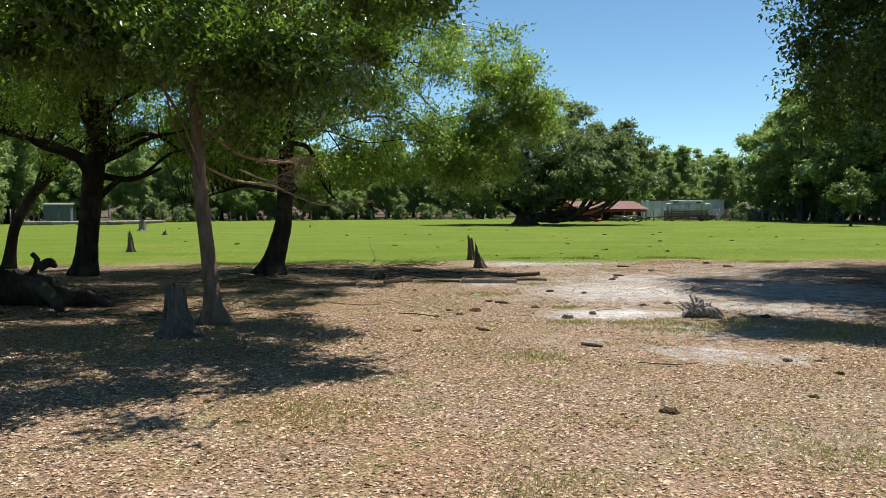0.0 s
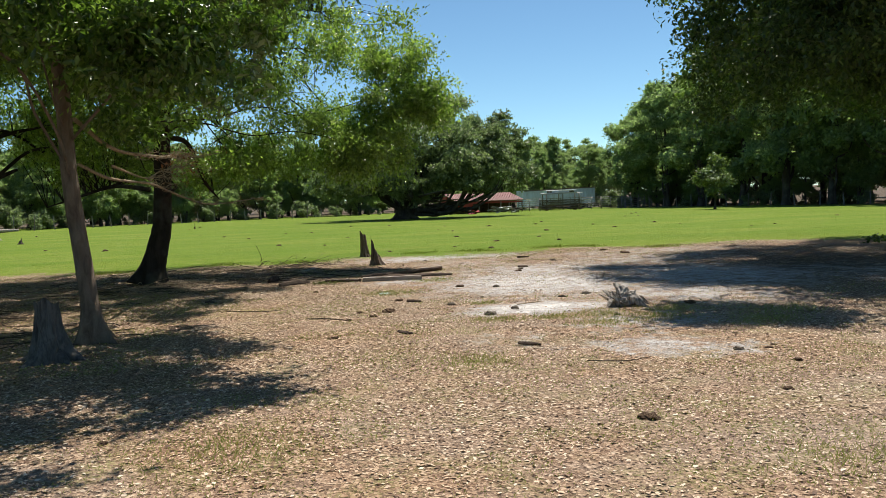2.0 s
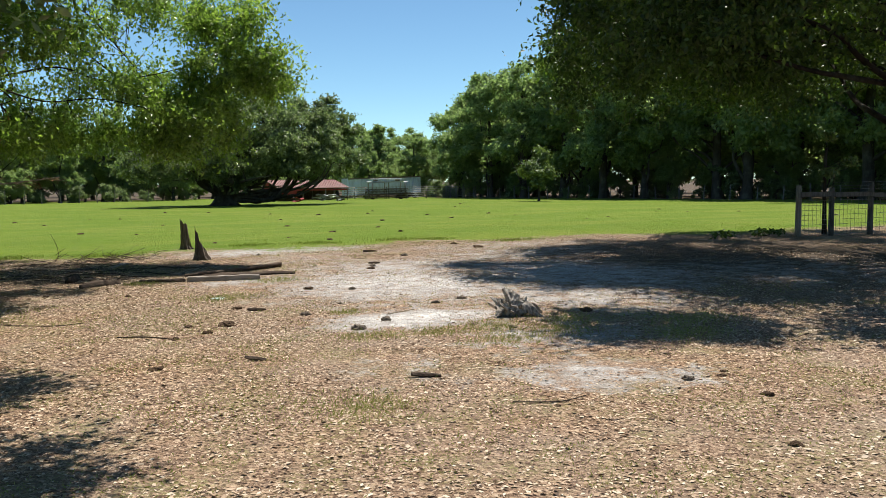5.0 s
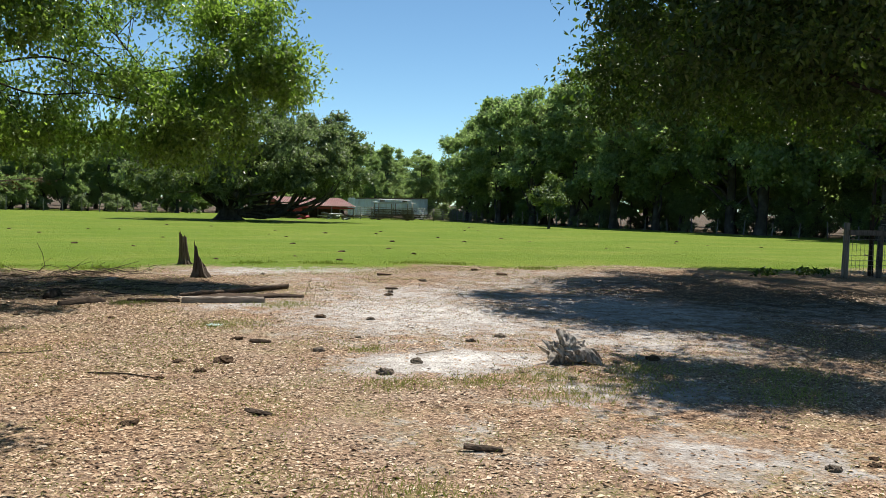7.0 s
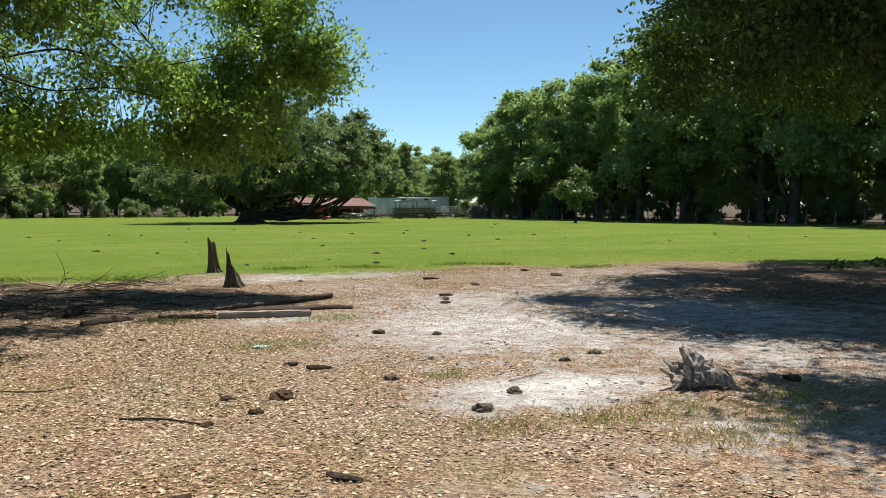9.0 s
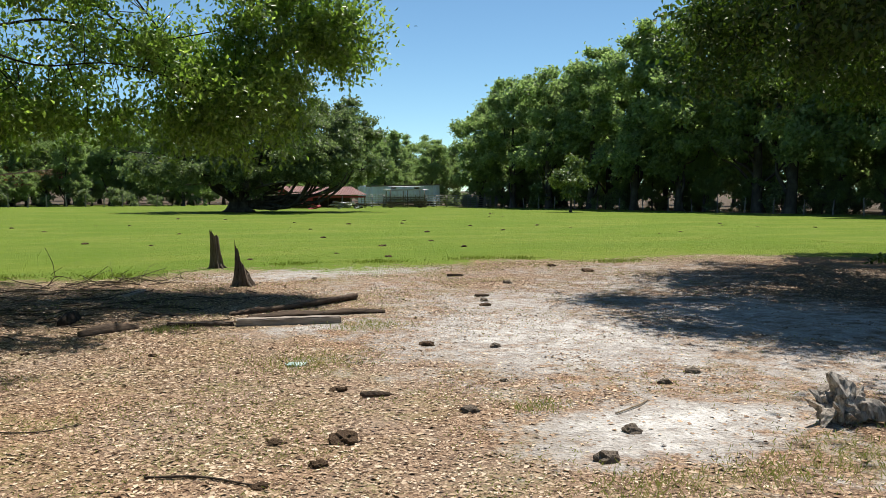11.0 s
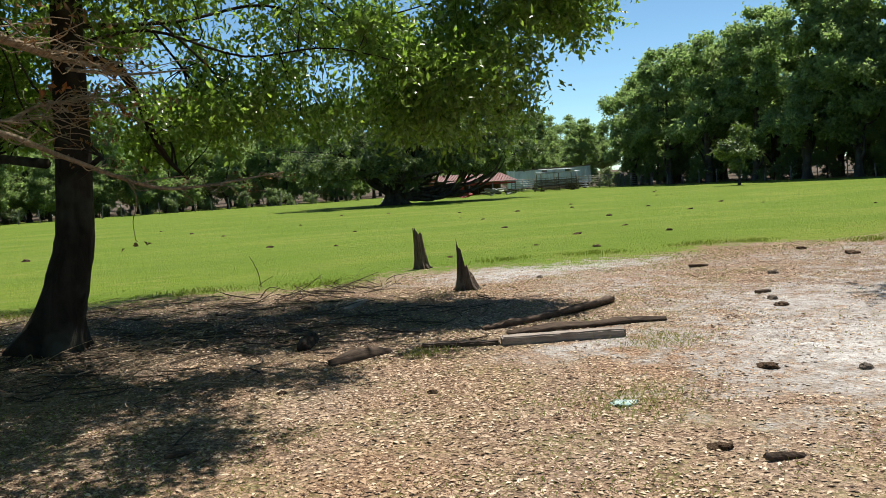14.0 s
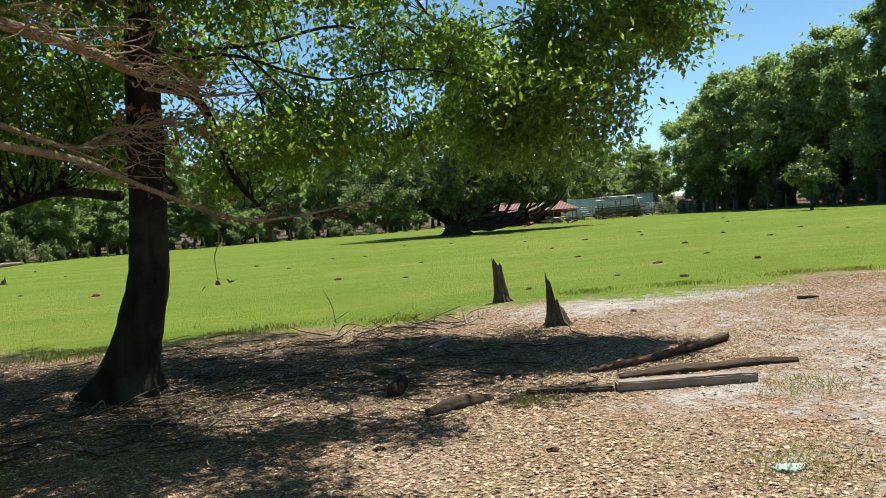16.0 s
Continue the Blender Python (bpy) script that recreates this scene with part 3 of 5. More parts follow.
oak = tree("oak_tree", "dark-barked oak tree with a leaning flared trunk", foot(-1.38, 18.95),
           ((0, 0, 0, 0.30), (0.10, 0, 0.35, 0.245), (0.22, 0, 0.75, 0.215), (0.33, 0.02, 1.2, 0.19), (0.37, 0, 1.9, 0.175), (0.40, 0.05, 3.0, 0.16), (0.5, 0.1, 4.6, 0.13), (0.6, 0.1, 7.4, 0.06)),
           ((1.25, 1.4, 5.0, 4.4, 3.2, 2.5, 3.4), (4.2, 1.1, 4.0, 2.5, 2.0, 1.9, 3.0), (-1.4, 0.6, 4.6, 3.2, 2.8, 2.3, 3.6), (0.6, 0.2, 7.4, 3.8, 3.4, 1.4, 0.5), (3.6, 0.8, 2.8, 2.4, 1.6, 0.75, 2.0), (0.7, 1.5, 2.85, 2.4, 1.7, 0.85, 2.2), (1.6, -2.1, 5.2, 1.5, 1.4, 0.8, 3.0), (-1.5, -2.0, 4.8, 1.8, 1.7, 1.0, 2.6), (3.5, -0.6, 5.2, 1.7, 1.2, 0.8, 1.0), (5.2, 0.8, 3.2, 1.4, 1.2, 0.7, 1.3), (5.9, 0.6, 3.9, 1.1, 1.1, 1.0, 2.0), (-1.6, 1.6, 2.8, 2.4, 1.5, 0.8, 1.8),
            (1.5, 5.0, 6.4, 3.1, 1.3, 0.8, 2.0), (0.9, -0.9, 3.9, 2.2, 1.2, 0.8, 2.4), (5.7, 1.0, 4.7, 1.2, 1.5, 0.7, 1.3), (3.0, -1.6, 6.3, 1.7, 1.2, 0.6, 1.1)),
           3400, 46, (0.20, 0.20, 0.14), 0.088, LEAF_OAK, BARK_DARK, 21, limbs=10, limb_r=0.2, twigs=640, sides=18, flare=0.75,
           limb_from=(0.8, 1.0), extra=oak_limbs, shell=0.3, droop=0.35, slim=0.46, twig_r=0.007, tight=0.19)


def curve_limbs(parent, rows_list, material, name="dead_branch", r=1.0):
    for i, rows in enumerate(rows_list):
        v, f = tube([(*q[:3], q[3] * r * (1.5, 1.35, 1.3, 1.3)[i]) for q in rows], 7, 5, 0.14, 0.0, i)
        part(name, mesh_from(name, v, f, material, True), parent, "pale leafless branch")


young = tree("young_oak_tree", "slender young oak tree with pale smooth bark", foot(-1.55, 11.34),
             ((0, 0, 0, 0.125), (-0.03, 0, 0.4, 0.105), (-0.08, 0, 0.95, 0.098), (-0.17, 0, 1.9, 0.09), (-0.20, 0, 2.75, 0.082), (-0.25, 0, 3.6, 0.07), (-0.3, 0, 5.2, 0.04)),
             ((-0.4, -0.2, 3.9, 2.0, 1.8, 1.1, 3.0), (0.9, -1.3, 3.2, 1.25, 1.1, 0.75, 1.3), (-1.6, -1.4, 3.6, 1.4, 1.4, 0.9, 1.2), (-0.2, 0, 5.2, 1.5, 1.5, 1.0, 1.2), (-0.7, -1.9, 3.9, 1.9, 1.3, 0.9, 1.4), (0.5, 0.6, 3.5, 1.4, 1.3, 0.9, 1.0), (-2.6, -2.0, 3.8, 1.4, 1.5, 0.8, 1.0), (1.6, -2.3, 4.3, 1.5, 1.3, 0.8, 1.3), (0.6, -3.3, 4.4, 1.6, 1.2, 0.8, 1.3), (-1.4, -3.1, 4.4, 1.6, 1.4, 0.8, 1.3),
              (2.3, 0.3, 4.8, 1.0, 2.2, 0.6, 2.0), (2.9, -1.6, 4.8, 0.9, 1.4, 0.6, 1.2), (1.8, 3.4, 4.5, 1.1, 1.1, 0.6, 1.1)),
             1800, 46, (0.19, 0.19, 0.12), 0.098, LEAF_YOUNG, BARK_PALE, 5, limbs=11, limb_r=0.2, twigs=240, sides=16, flare=1.5,
             limb_from=(0.5, 0.95), shell=0.2, droop=0.3, slim=0.46, twig_r=0.006, tight=0.24)
# bare dead limbs that reach from the slender tree towards the oak, in the tree's own frame
R_ = np.random.default_rng(8)
O_ = np.array((-1.55, 11.34, gz(-1.55, 11.34) - 0.03))


def own(*p):
    over = 0.2 * min(1.0, max(0.0, (p[1] - 12.0) / 2.0))
    return tuple(np.array((p[0] + over, p[1], p[2])) - O_) + (p[3],)


dead = [
    (own(-1.7, 11.75, 2.6, 0.018), own(-1.45, 12.9, 2.3, 0.017), own(-1.02, 14.1, 2.25, 0.016), own(-0.91, 15.0, 2.31, 0.014), own(-0.67, 16.0, 2.37, 0.010)),
    (own(-1.67, 11.75, 2.05, 0.015), own(-1.6, 13.3, 1.92, 0.016), own(-1.22, 14.8, 1.87, 0.014), own(-0.96, 15.6, 1.75, 0.012), own(-0.45, 16.5, 1.54, 0.011), own(-0.02, 17.0, 1.53, 0.009), own(0.7, 17.5, 1.62, 0.004)),
    (own(-0.9, 15.6, 2.32, 0.010), own(-0.55, 16.2, 2.36, 0.008), own(-0.11, 16.5, 2.43, 0.004)),
    (own(-1.6, 13.5, 2.1, 0.018), own(-1.31, 15.2, 1.97, 0.010), own(-1.1, 15.7, 2.1, 0.008), own(-0.8, 16.2, 2.2, 0.004)),
]
curve_limbs(young, dead, TWIG)
spines = [smooth_line(d, 6) for d in dead]
pieces, ends_ = [], []
for k in range(110):
    spine = spines[(0, 0, 1, 3, 3)[k % 5]]
    p = spine[R_.integers(len(spine) // 3, len(spine))]
    way = np.array((R_.normal() * 0.4 + 0.6, R_.normal() * 0.35 + 0.4, R_.normal() * 0.16))
    way /= np.linalg.norm(way)
    tip = p[:3] + way * R_.uniform(0.2, 0.7)
    pieces.append(tube(bent(R_, p[:3], tip, 0.0055, 0.002, -0.03, 0.22, 5), 4, 3))
    ends_.append(tip)
part("dead_twig_tangle", mesh_from("dead_twig_tangle", *join(pieces), TWIG), young, "tangle of pale leafless twigs")["kind"] = "stuff"
tips = np.array([own(-0.54, 16.3, 2.11, 0)[:3], own(-0.62, 16.1, 2.36, 0)[:3], own(-1.0, 15.7, 2.2, 0)[:3]])
part("withered_leaves", foliage("withered_leaves", R_, tips, np.zeros((3, 3)), 10, (0.06, 0.07, 0.05), 0.07, LEAF_ORANGE), young, "cluster of withered orange leaves")
dry = np.array(ends_)[R_.permutation(len(ends_))[:80]]
part("dry_leaves", foliage("dry_leaves", R_, dry, np.zeros((len(dry), 3)), 6, (0.05, 0.05, 0.04), 0.045, LEAF_DRY), young, "shrivelled brown leaf scraps")["kind"] = "stuff"
tips = np.array([own(0.15, 9.3, 2.75, 0)[:3], own(0.35, 9.4, 2.95, 0)[:3], own(-0.1, 9.5, 2.5, 0)[:3], own(0.22, 9.2, 3.05, 0)[:3]])
part("fresh_leaves", foliage("fresh_leaves", R_, tips, np.zeros((4, 3)), 34, (0.13, 0.13, 0.11), 0.12, LEAF_PALE, 0.2, 0.36), young, "bright fresh green leaf spray")

left_oak = tree("oak_tree", "dark oak tree with an upright trunk at the pasture edge", foot(-5.55, 19.6),
                ((0, 0, 0, 0.27), (0.08, 0, 0.5, 0.24), (0.14, 0, 1.2, 0.23), (0.26, 0, 2.4, 0.235), (0.35, 0, 3.2, 0.22), (0.3, 0, 5.0, 0.15), (0.2, 0, 7.5, 0.06)),
                ((0, 0.2, 5.2, 4.2, 3.6, 2.4, 4.0), (-3.0, -0.8, 4.6, 2.8, 2.6, 1.7, 2.0), (0.4, -1.8, 4.4, 2.8, 2.2, 1.4, 1.6), (0, 0, 7.6, 3.0, 3.0, 1.8, 0.9), (1.6, 0.6, 3.7, 3.0, 2.4, 1.0, 1.8), (-1.5, 1.0, 3.6, 2.8, 2.2, 0.9, 1.4), (2.2, -2.8, 5.1, 2.2, 2.0, 1.0, 1.8), (0.3, -3.6, 5.1, 2.6, 2.2, 1.0, 2.2)),
                1900, 48, (0.25, 0.25, 0.17), 0.09, LEAF_OAK, BARK_DARK, 31, limbs=11, limb_r=0.5, twigs=260, sides=14, flare=0.5, limb_from=(0.4, 1.0), shell=0.35, droop=0.45,
                extra=(((0.3, 0, 2.55, 0.10), (0.9, -0.3, 2.75, 0.08), (1.5, -0.2, 3.1, 0.05), (2.2, 0.1, 3.3, 0.02)), ((0.3, 0, 2.3, 0.09), (1.0, 0.3, 2.2, 0.06), (1.7, 0.2, 2.45, 0.03)), ((0.22, 0, 2.6, 0.10), (-0.7, 0.2, 3.0, 0.08), (-1.6, 0.2, 3.2, 0.05))))
thin_oak = tree("oak_tree", "thin dark oak tree that leans sideways", foot(-8.0, 22.0),
                ((0, 0, 0, 0.15), (0.05, 0, 0.5, 0.13), (0.2, 0, 1.15, 0.125), (0.7, 0, 2.0, 0.12), (1.3, 0, 2.6, 0.1), (2.0, 0.2, 3.6, 0.07), (2.3, 0.3, 5.0, 0.04)),
                ((1.4, 0.2, 5.2, 2.8, 2.4, 1.8, 2.0), (-1.2, 0.2, 4.8, 2.6, 2.4, 1.6, 2.0)),
                420, 40, (0.28, 0.28, 0.2), 0.125, LEAF_OAK, BARK_DARK, 37, limbs=6, limb_r=0.5, twigs=80, flare=0.5, shell=0.35)

# oak rooted outside the view, added so its crown shades the left ground
added_shade_oak = tree("oak_tree", "oak tree with unseen trunk, added to shade the left ground", foot(-8.2, 13.0),
                ((0, 0, 0, 0.26), (0.05, 0, 0.6, 0.22), (0.1, 0, 1.8, 0.2), (0.2, 0.1, 3.4, 0.17), (0.3, 0.2, 6.6, 0.06)),
                ((0.4, 0.6, 5.0, 3.6, 3.4, 1.7, 3.0), (3.0, 1.8, 4.8, 2.3, 2.2, 1.3, 1.6), (2.6, -1.2, 4.9, 2.0, 2.2, 1.2, 1.3), (4.7, 2.6, 4.8, 1.9, 2.0, 1.0, 1.8), (5.7, 0.6, 5.0, 2.1, 2.2, 1.0, 1.8)),
                1300, 42, (0.26, 0.26, 0.18), 0.115, LEAF_OAK, BARK_DARK, 35, limbs=9, limb_r=0.5, twigs=160, flare=0.5, limb_from=(0.45, 1.0), shell=0.3, droop=0.45)

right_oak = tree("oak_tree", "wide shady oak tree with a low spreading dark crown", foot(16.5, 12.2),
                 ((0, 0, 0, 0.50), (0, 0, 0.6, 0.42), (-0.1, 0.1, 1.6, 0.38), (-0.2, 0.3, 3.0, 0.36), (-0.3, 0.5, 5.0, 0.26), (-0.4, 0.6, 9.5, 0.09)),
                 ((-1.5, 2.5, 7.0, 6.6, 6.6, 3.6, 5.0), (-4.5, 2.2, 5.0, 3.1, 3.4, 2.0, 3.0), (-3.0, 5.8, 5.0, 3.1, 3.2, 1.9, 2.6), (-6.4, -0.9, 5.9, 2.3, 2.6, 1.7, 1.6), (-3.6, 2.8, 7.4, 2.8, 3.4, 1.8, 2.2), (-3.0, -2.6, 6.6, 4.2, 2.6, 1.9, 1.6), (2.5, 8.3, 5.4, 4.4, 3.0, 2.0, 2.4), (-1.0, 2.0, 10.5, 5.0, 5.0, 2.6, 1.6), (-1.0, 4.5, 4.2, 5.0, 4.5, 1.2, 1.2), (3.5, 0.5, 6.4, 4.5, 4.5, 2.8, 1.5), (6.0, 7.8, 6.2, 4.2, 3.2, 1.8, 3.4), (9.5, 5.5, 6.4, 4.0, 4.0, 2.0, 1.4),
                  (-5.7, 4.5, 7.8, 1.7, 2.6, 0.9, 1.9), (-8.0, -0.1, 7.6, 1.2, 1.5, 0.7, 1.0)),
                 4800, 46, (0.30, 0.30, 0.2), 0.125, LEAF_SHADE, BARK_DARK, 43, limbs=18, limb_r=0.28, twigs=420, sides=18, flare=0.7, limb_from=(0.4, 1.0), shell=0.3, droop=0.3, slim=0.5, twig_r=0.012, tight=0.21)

# ---- far trees ----
far_kinds = []
FAR_LABEL = "tall green woodland tree with a dense rounded crown"
KINDS = (
    # crown blobs, height of the trunk's top
    (((0, 0, 9.0, 3.9, 3.9, 4.0, 2.6), (2.3, 0.5, 6.0, 3.0, 3.0, 3.0, 1.6), (-2.5, -0.6, 6.6, 2.8, 2.8, 2.9, 1.5), (0.6, 0.4, 12.2, 2.3, 2.3, 2.2, 1.0), (-1.4, 1.6, 10.8, 1.8, 1.8, 1.6, 0.7), (0.4, -1.2, 4.0, 3.0, 2.4, 1.8, 1.0)), 11.0),
    (((0.4, 0, 8.0, 4.4, 4.2, 3.4, 2.6), (-3.2, 0.4, 5.6, 2.7, 2.6, 2.6, 1.5), (3.6, -0.8, 5.8, 2.6, 2.6, 2.6, 1.4), (-1.2, 0.2, 11.0, 2.6, 2.4, 2.0, 1.0), (2.0, 0.5, 10.6, 1.7, 1.7, 1.5, 0.6), (0.2, -1.0, 3.6, 3.2, 2.6, 1.6, 1.0)), 10.0),
    (((0, 0, 7.4, 3.4, 3.4, 4.2, 2.6), (1.3, 0, 11.2, 2.2, 2.2, 2.4, 1.2), (-1.8, 0.6, 5.0, 2.6, 2.6, 2.4, 1.3), (1.6, -0.6, 4.0, 2.4, 2.2, 1.8, 1.0)), 10.5),
    (((0, 0, 5.6, 4.2, 3.8, 2.8, 2.6), (3.2, 0.8, 4.0, 2.6, 2.4, 2.2, 1.4), (-3.2, 0.2, 4.2, 2.6, 2.4, 2.3, 1.4), (0.7, -0.4, 8.2, 2.6, 2.4, 1.9, 1.0), (0, 0, 2.6, 3.4, 2.8, 1.4, 0.9)), 8.0),
)
for i, (blobs, top) in enumerate(KINDS):
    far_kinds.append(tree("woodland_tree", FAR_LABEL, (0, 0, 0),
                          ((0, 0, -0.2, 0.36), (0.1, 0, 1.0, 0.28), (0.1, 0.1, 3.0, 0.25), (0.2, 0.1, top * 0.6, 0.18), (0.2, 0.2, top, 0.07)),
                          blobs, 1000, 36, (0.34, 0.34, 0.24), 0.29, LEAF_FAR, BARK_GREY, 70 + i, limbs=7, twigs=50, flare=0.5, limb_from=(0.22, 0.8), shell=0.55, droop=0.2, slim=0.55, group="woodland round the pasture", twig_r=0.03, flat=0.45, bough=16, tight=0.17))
bush_kind = tree("bush", "low leafy green bush under the trees", (0, 0, 0),
                 ((0, 0, -0.1, 0.06), (0.1, 0, 0.5, 0.05), (0.1, 0.1, 1.4, 0.02)),
                 ((0, 0, 1.0, 1.3, 1.2, 0.8, 2.0), (1.0, 0.2, 0.7, 0.9, 0.9, 0.6, 1.0), (-0.9, -0.2, 0.8, 0.9, 0.9, 0.7, 1.0)),
                 150, 26, (0.2, 0.2, 0.16), 0.17, LEAF_LIVE, TWIG_DARK, 81, limbs=5, twigs=20, flare=0.0, limb_from=(0.2, 0.9), shell=0.3, slim=0.55, category="bush", group="bushes under the woodland")
rnd = random.Random(17)
used = {}


def plant(kind, x, y, size, stretch=1.0):
    m = pose(x, y, gz(x, y), 0, 0, rnd.uniform(0, 360)) @ Matrix.Diagonal((size, size, size * stretch, 1.0))
    if id(kind) not in used:
        used[id(kind)] = True
        kind.matrix_basis = m
        return kind
    made = copy_thing(kind, pose(0, 0, 0))
    made.matrix_basis = m
    return made


def row(points, step, sizes, kinds, wander=1.5):
    """Plants trees along a line of the plan."""
    p = [Vector(q) for q in points]
    for a, b in zip(p, p[1:]):
        n = max(1, int((b - a).length / step))
        for k in range(n):
            q = a + (b - a) * ((k + rnd.uniform(0.2, 0.8)) / n)
            plant(kinds[rnd.randrange(len(kinds))], q.x + rnd.uniform(-wander, wander), q.y + rnd.uniform(-wander, wander), rnd.uniform(*sizes))


K = far_kinds
# right-hand wood, from the yard round towards the fence
row(((54, 106), (54.5, 92)), 5.0, (1.0, 1.1), (K[0], K[1], K[2]))
row(((54.5, 92), (58, 78), (61, 66)), 5.0, (1.2, 1.36), (K[0], K[1], K[2]))
row(((61, 66), (65, 54), (65, 40), (62, 24), (60, 8)), 5.5, (1.62, 1.92), (K[0], K[1], K[2]))
row(((61, 104), (65, 86), (71, 66), (74, 45), (71, 15)), 6.0, (1.15, 1.4), (K[0], K[1], K[3]))
row(((70, 108), (76, 84), (84, 60), (86, 30)), 7.0, (1.1, 1.35), (K[3], K[1]))
# behind the yard
row(((20, 130), (38, 134), (60, 130)), 5.5, (0.72, 0.86), (K[1], K[2], K[0]))
row(((10, 144), (45, 150), (80, 138)), 6.5, (0.8, 0.95), (K[0], K[1], K[3]))
row(((36, 119), (46, 117), (55, 113)), 4.0, (0.58, 0.7), (K[0], K[1], K[2]))
# far side and left of the pasture
row(((20, 122), (4, 118), (-8, 112), (-20, 104), (-32, 93)), 4.2, (0.68, 0.95), (K[1], K[2], K[3]))
row(((20, 132), (0, 127), (-20, 116), (-40, 98)), 5.0, (0.78, 0.95), (K[0], K[1], K[3]))
row(((20, 142), (-5, 137), (-30, 122), (-50, 100)), 6.0, (0.85, 1.0), (K[3], K[1]))
row(((-32, 93), (-38, 80), (-44, 62), (-46, 42), (-42, 24)), 5.0, (1.0, 1.25), (K[1], K[2], K[3]))
row(((-42, 98), (-50, 78), (-54, 50), (-52, 20)), 6.0, (1.15, 1.4), (K[0], K[1], K[3]))
# the wood beyond
row(((110, 60), (104, 110), (80, 160), (40, 180), (0, 172), (-40, 150), (-75, 110), (-80, 60)), 7.0, (1.05, 1.3), (K[3], K[1]), 3.0)
# low understorey that fills the wood
row(((57, 104), (58, 86), (62, 70), (67, 52), (66, 30)), 3.6, (0.32, 0.5), (K[3], K[2]), 2.0)
row(((22, 119), (4, 115.5), (-8, 110), (-20, 102), (-32, 91), (-40, 74), (-45, 50)), 2.8, (0.42, 0.72), (K[3], K[2]), 2.0)
row(((24, 126), (40, 128), (58, 124)), 3.6, (0.32, 0.5), (K[3], K[1]), 2.0)
# behind the walk, to close the place
row(((-40, 10), (-30, -18), (0, -28), (30, -20), (55, 0)), 10.0, (0.8, 1.0), (K[0], K[3]))
for line, n in ((((54, 108), (60, 74), (68, 50), (66, 30)), 34), (((22, 116), (4, 112.5), (-8, 107), (-20, 99), (-31, 89), (-40, 66)), 30), (((54, 112), (57, 104), (60, 94)), 12)):
    for k in range(n):
        t = (k + 0.5) / n * (len(line) - 1)
        a, b = Vector(line[int(t)]), Vector(line[int(t) + 1])
        q = a + (b - a) * (t - int(t))
        plant(bush_kind, q.x + rnd.uniform(-2, 3), q.y + rnd.uniform(-1, 5), rnd.uniform(0.55, 1.5))
pale = tree("small_tree", "small pale-green tree before the darker wood", foot(44.5, 67.5),
            ((0, 0, 0, 0.10), (0.1, 0, 1.2, 0.08), (0.1, 0.1, 3.0, 0.04)), ((0, 0, 3.4, 1.7, 1.6, 1.4, 2.0), (1.0, 0, 2.2, 1.4, 1.2, 1.0, 1.2), (-1.1, 0, 2.4, 1.2, 1.2, 1.0, 1.0)),
            180, 30, (0.3, 0.3, 0.2), 0.22, LEAF_PALE, BARK_GREY, 91, limbs=4, twigs=20, slim=0.55)

# ---- the broad live oak over the yard ----
live_limbs = []
rr = np.random.default_rng(61)
for k in range(18):
    a = k / 18 * 2 * math.pi + rr.uniform(-0.1, 0.1)
    reach = rr.uniform(5.5, 9.5)
    low = rr.uniform(0.5, 3.6)
    c, s_ = math.cos(a), math.sin(a)
    live_limbs.append(((c * 0.5, s_ * 0.5, 0.9, 0.20), (c * 1.9 + rr.normal(0, 0.3), s_ * 1.7 + rr.normal(0, 0.3), 1.3 + low * 0.4, 0.15), (c * reach * 0.55 + rr.normal(0, 0.6), s_ * reach * 0.5 + rr.normal(0, 0.6), 1.6 + low * 0.8 + rr.normal(0, 0.4), 0.09), (c * reach, s_ * reach * 0.85, 1.0 + low * 1.2, 0.025)))
for k in range(16):
    reach = rr.uniform(3.5, 9.5)
    y_, up_ = rr.uniform(-3.5, 1.5), rr.uniform(3.2, 5.2)
    live_limbs.append(((0.5, 0, 0.6, 0.18), (reach * 0.3, y_ * 0.4, 0.3 + 1.0 * rr.random(), 0.14), (reach * 0.65, y_ * 0.8, 0.2 + 1.5 * rr.random(), 0.10), (reach * 0.9, y_, up_ * 0.6, 0.09), (reach, y_ * 1.1, up_, 0.03)))
live = tree("live_oak_tree", "broad live oak with many low spreading limbs and grey-green crown", foot(17.4, 75.0),
            ((0, 0, 0, 0.95), (0, 0, 0.7, 0.8), (0.1, 0, 1.6, 0.6), (0.2, 0, 4.0, 0.4), (0.2, 0, 8.0, 0.15)),
            ((2.2, 0, 6.3, 8.2, 7.0, 3.4, 5.0), (-4.2, -1.5, 4.2, 5.0, 4.6, 2.2, 2.2), (6.0, -0.5, 5.6, 4.4, 4.4, 3.2, 2.6), (2.2, 0, 9.5, 4.0, 4.0, 2.4, 1.7), (10.4, -0.5, 5.0, 2.9, 2.6, 2.3, 1.8), (8.0, 0, 7.3, 3.8, 3.4, 2.2, 1.9), (2.0, -3.0, 4.4, 5.4, 2.6, 2.6, 2.4), (-3.0, -3.0, 3.2, 4.6, 2.4, 1.2, 0.8), (5.5, -3.2, 3.7, 4.4, 2.2, 1.2, 1.2)),
            3200, 42, (0.34, 0.34, 0.24), 0.25, LEAF_LIVE, BARK_GREY, 63, limbs=10, limb_r=0.4, twigs=420, sides=16, flare=0.6, extra=live_limbs, shell=0.6, droop=0.3, slim=0.55, twig_r=0.022, flat=0.45)

# ---- stumps, logs and the timber on the ground ----


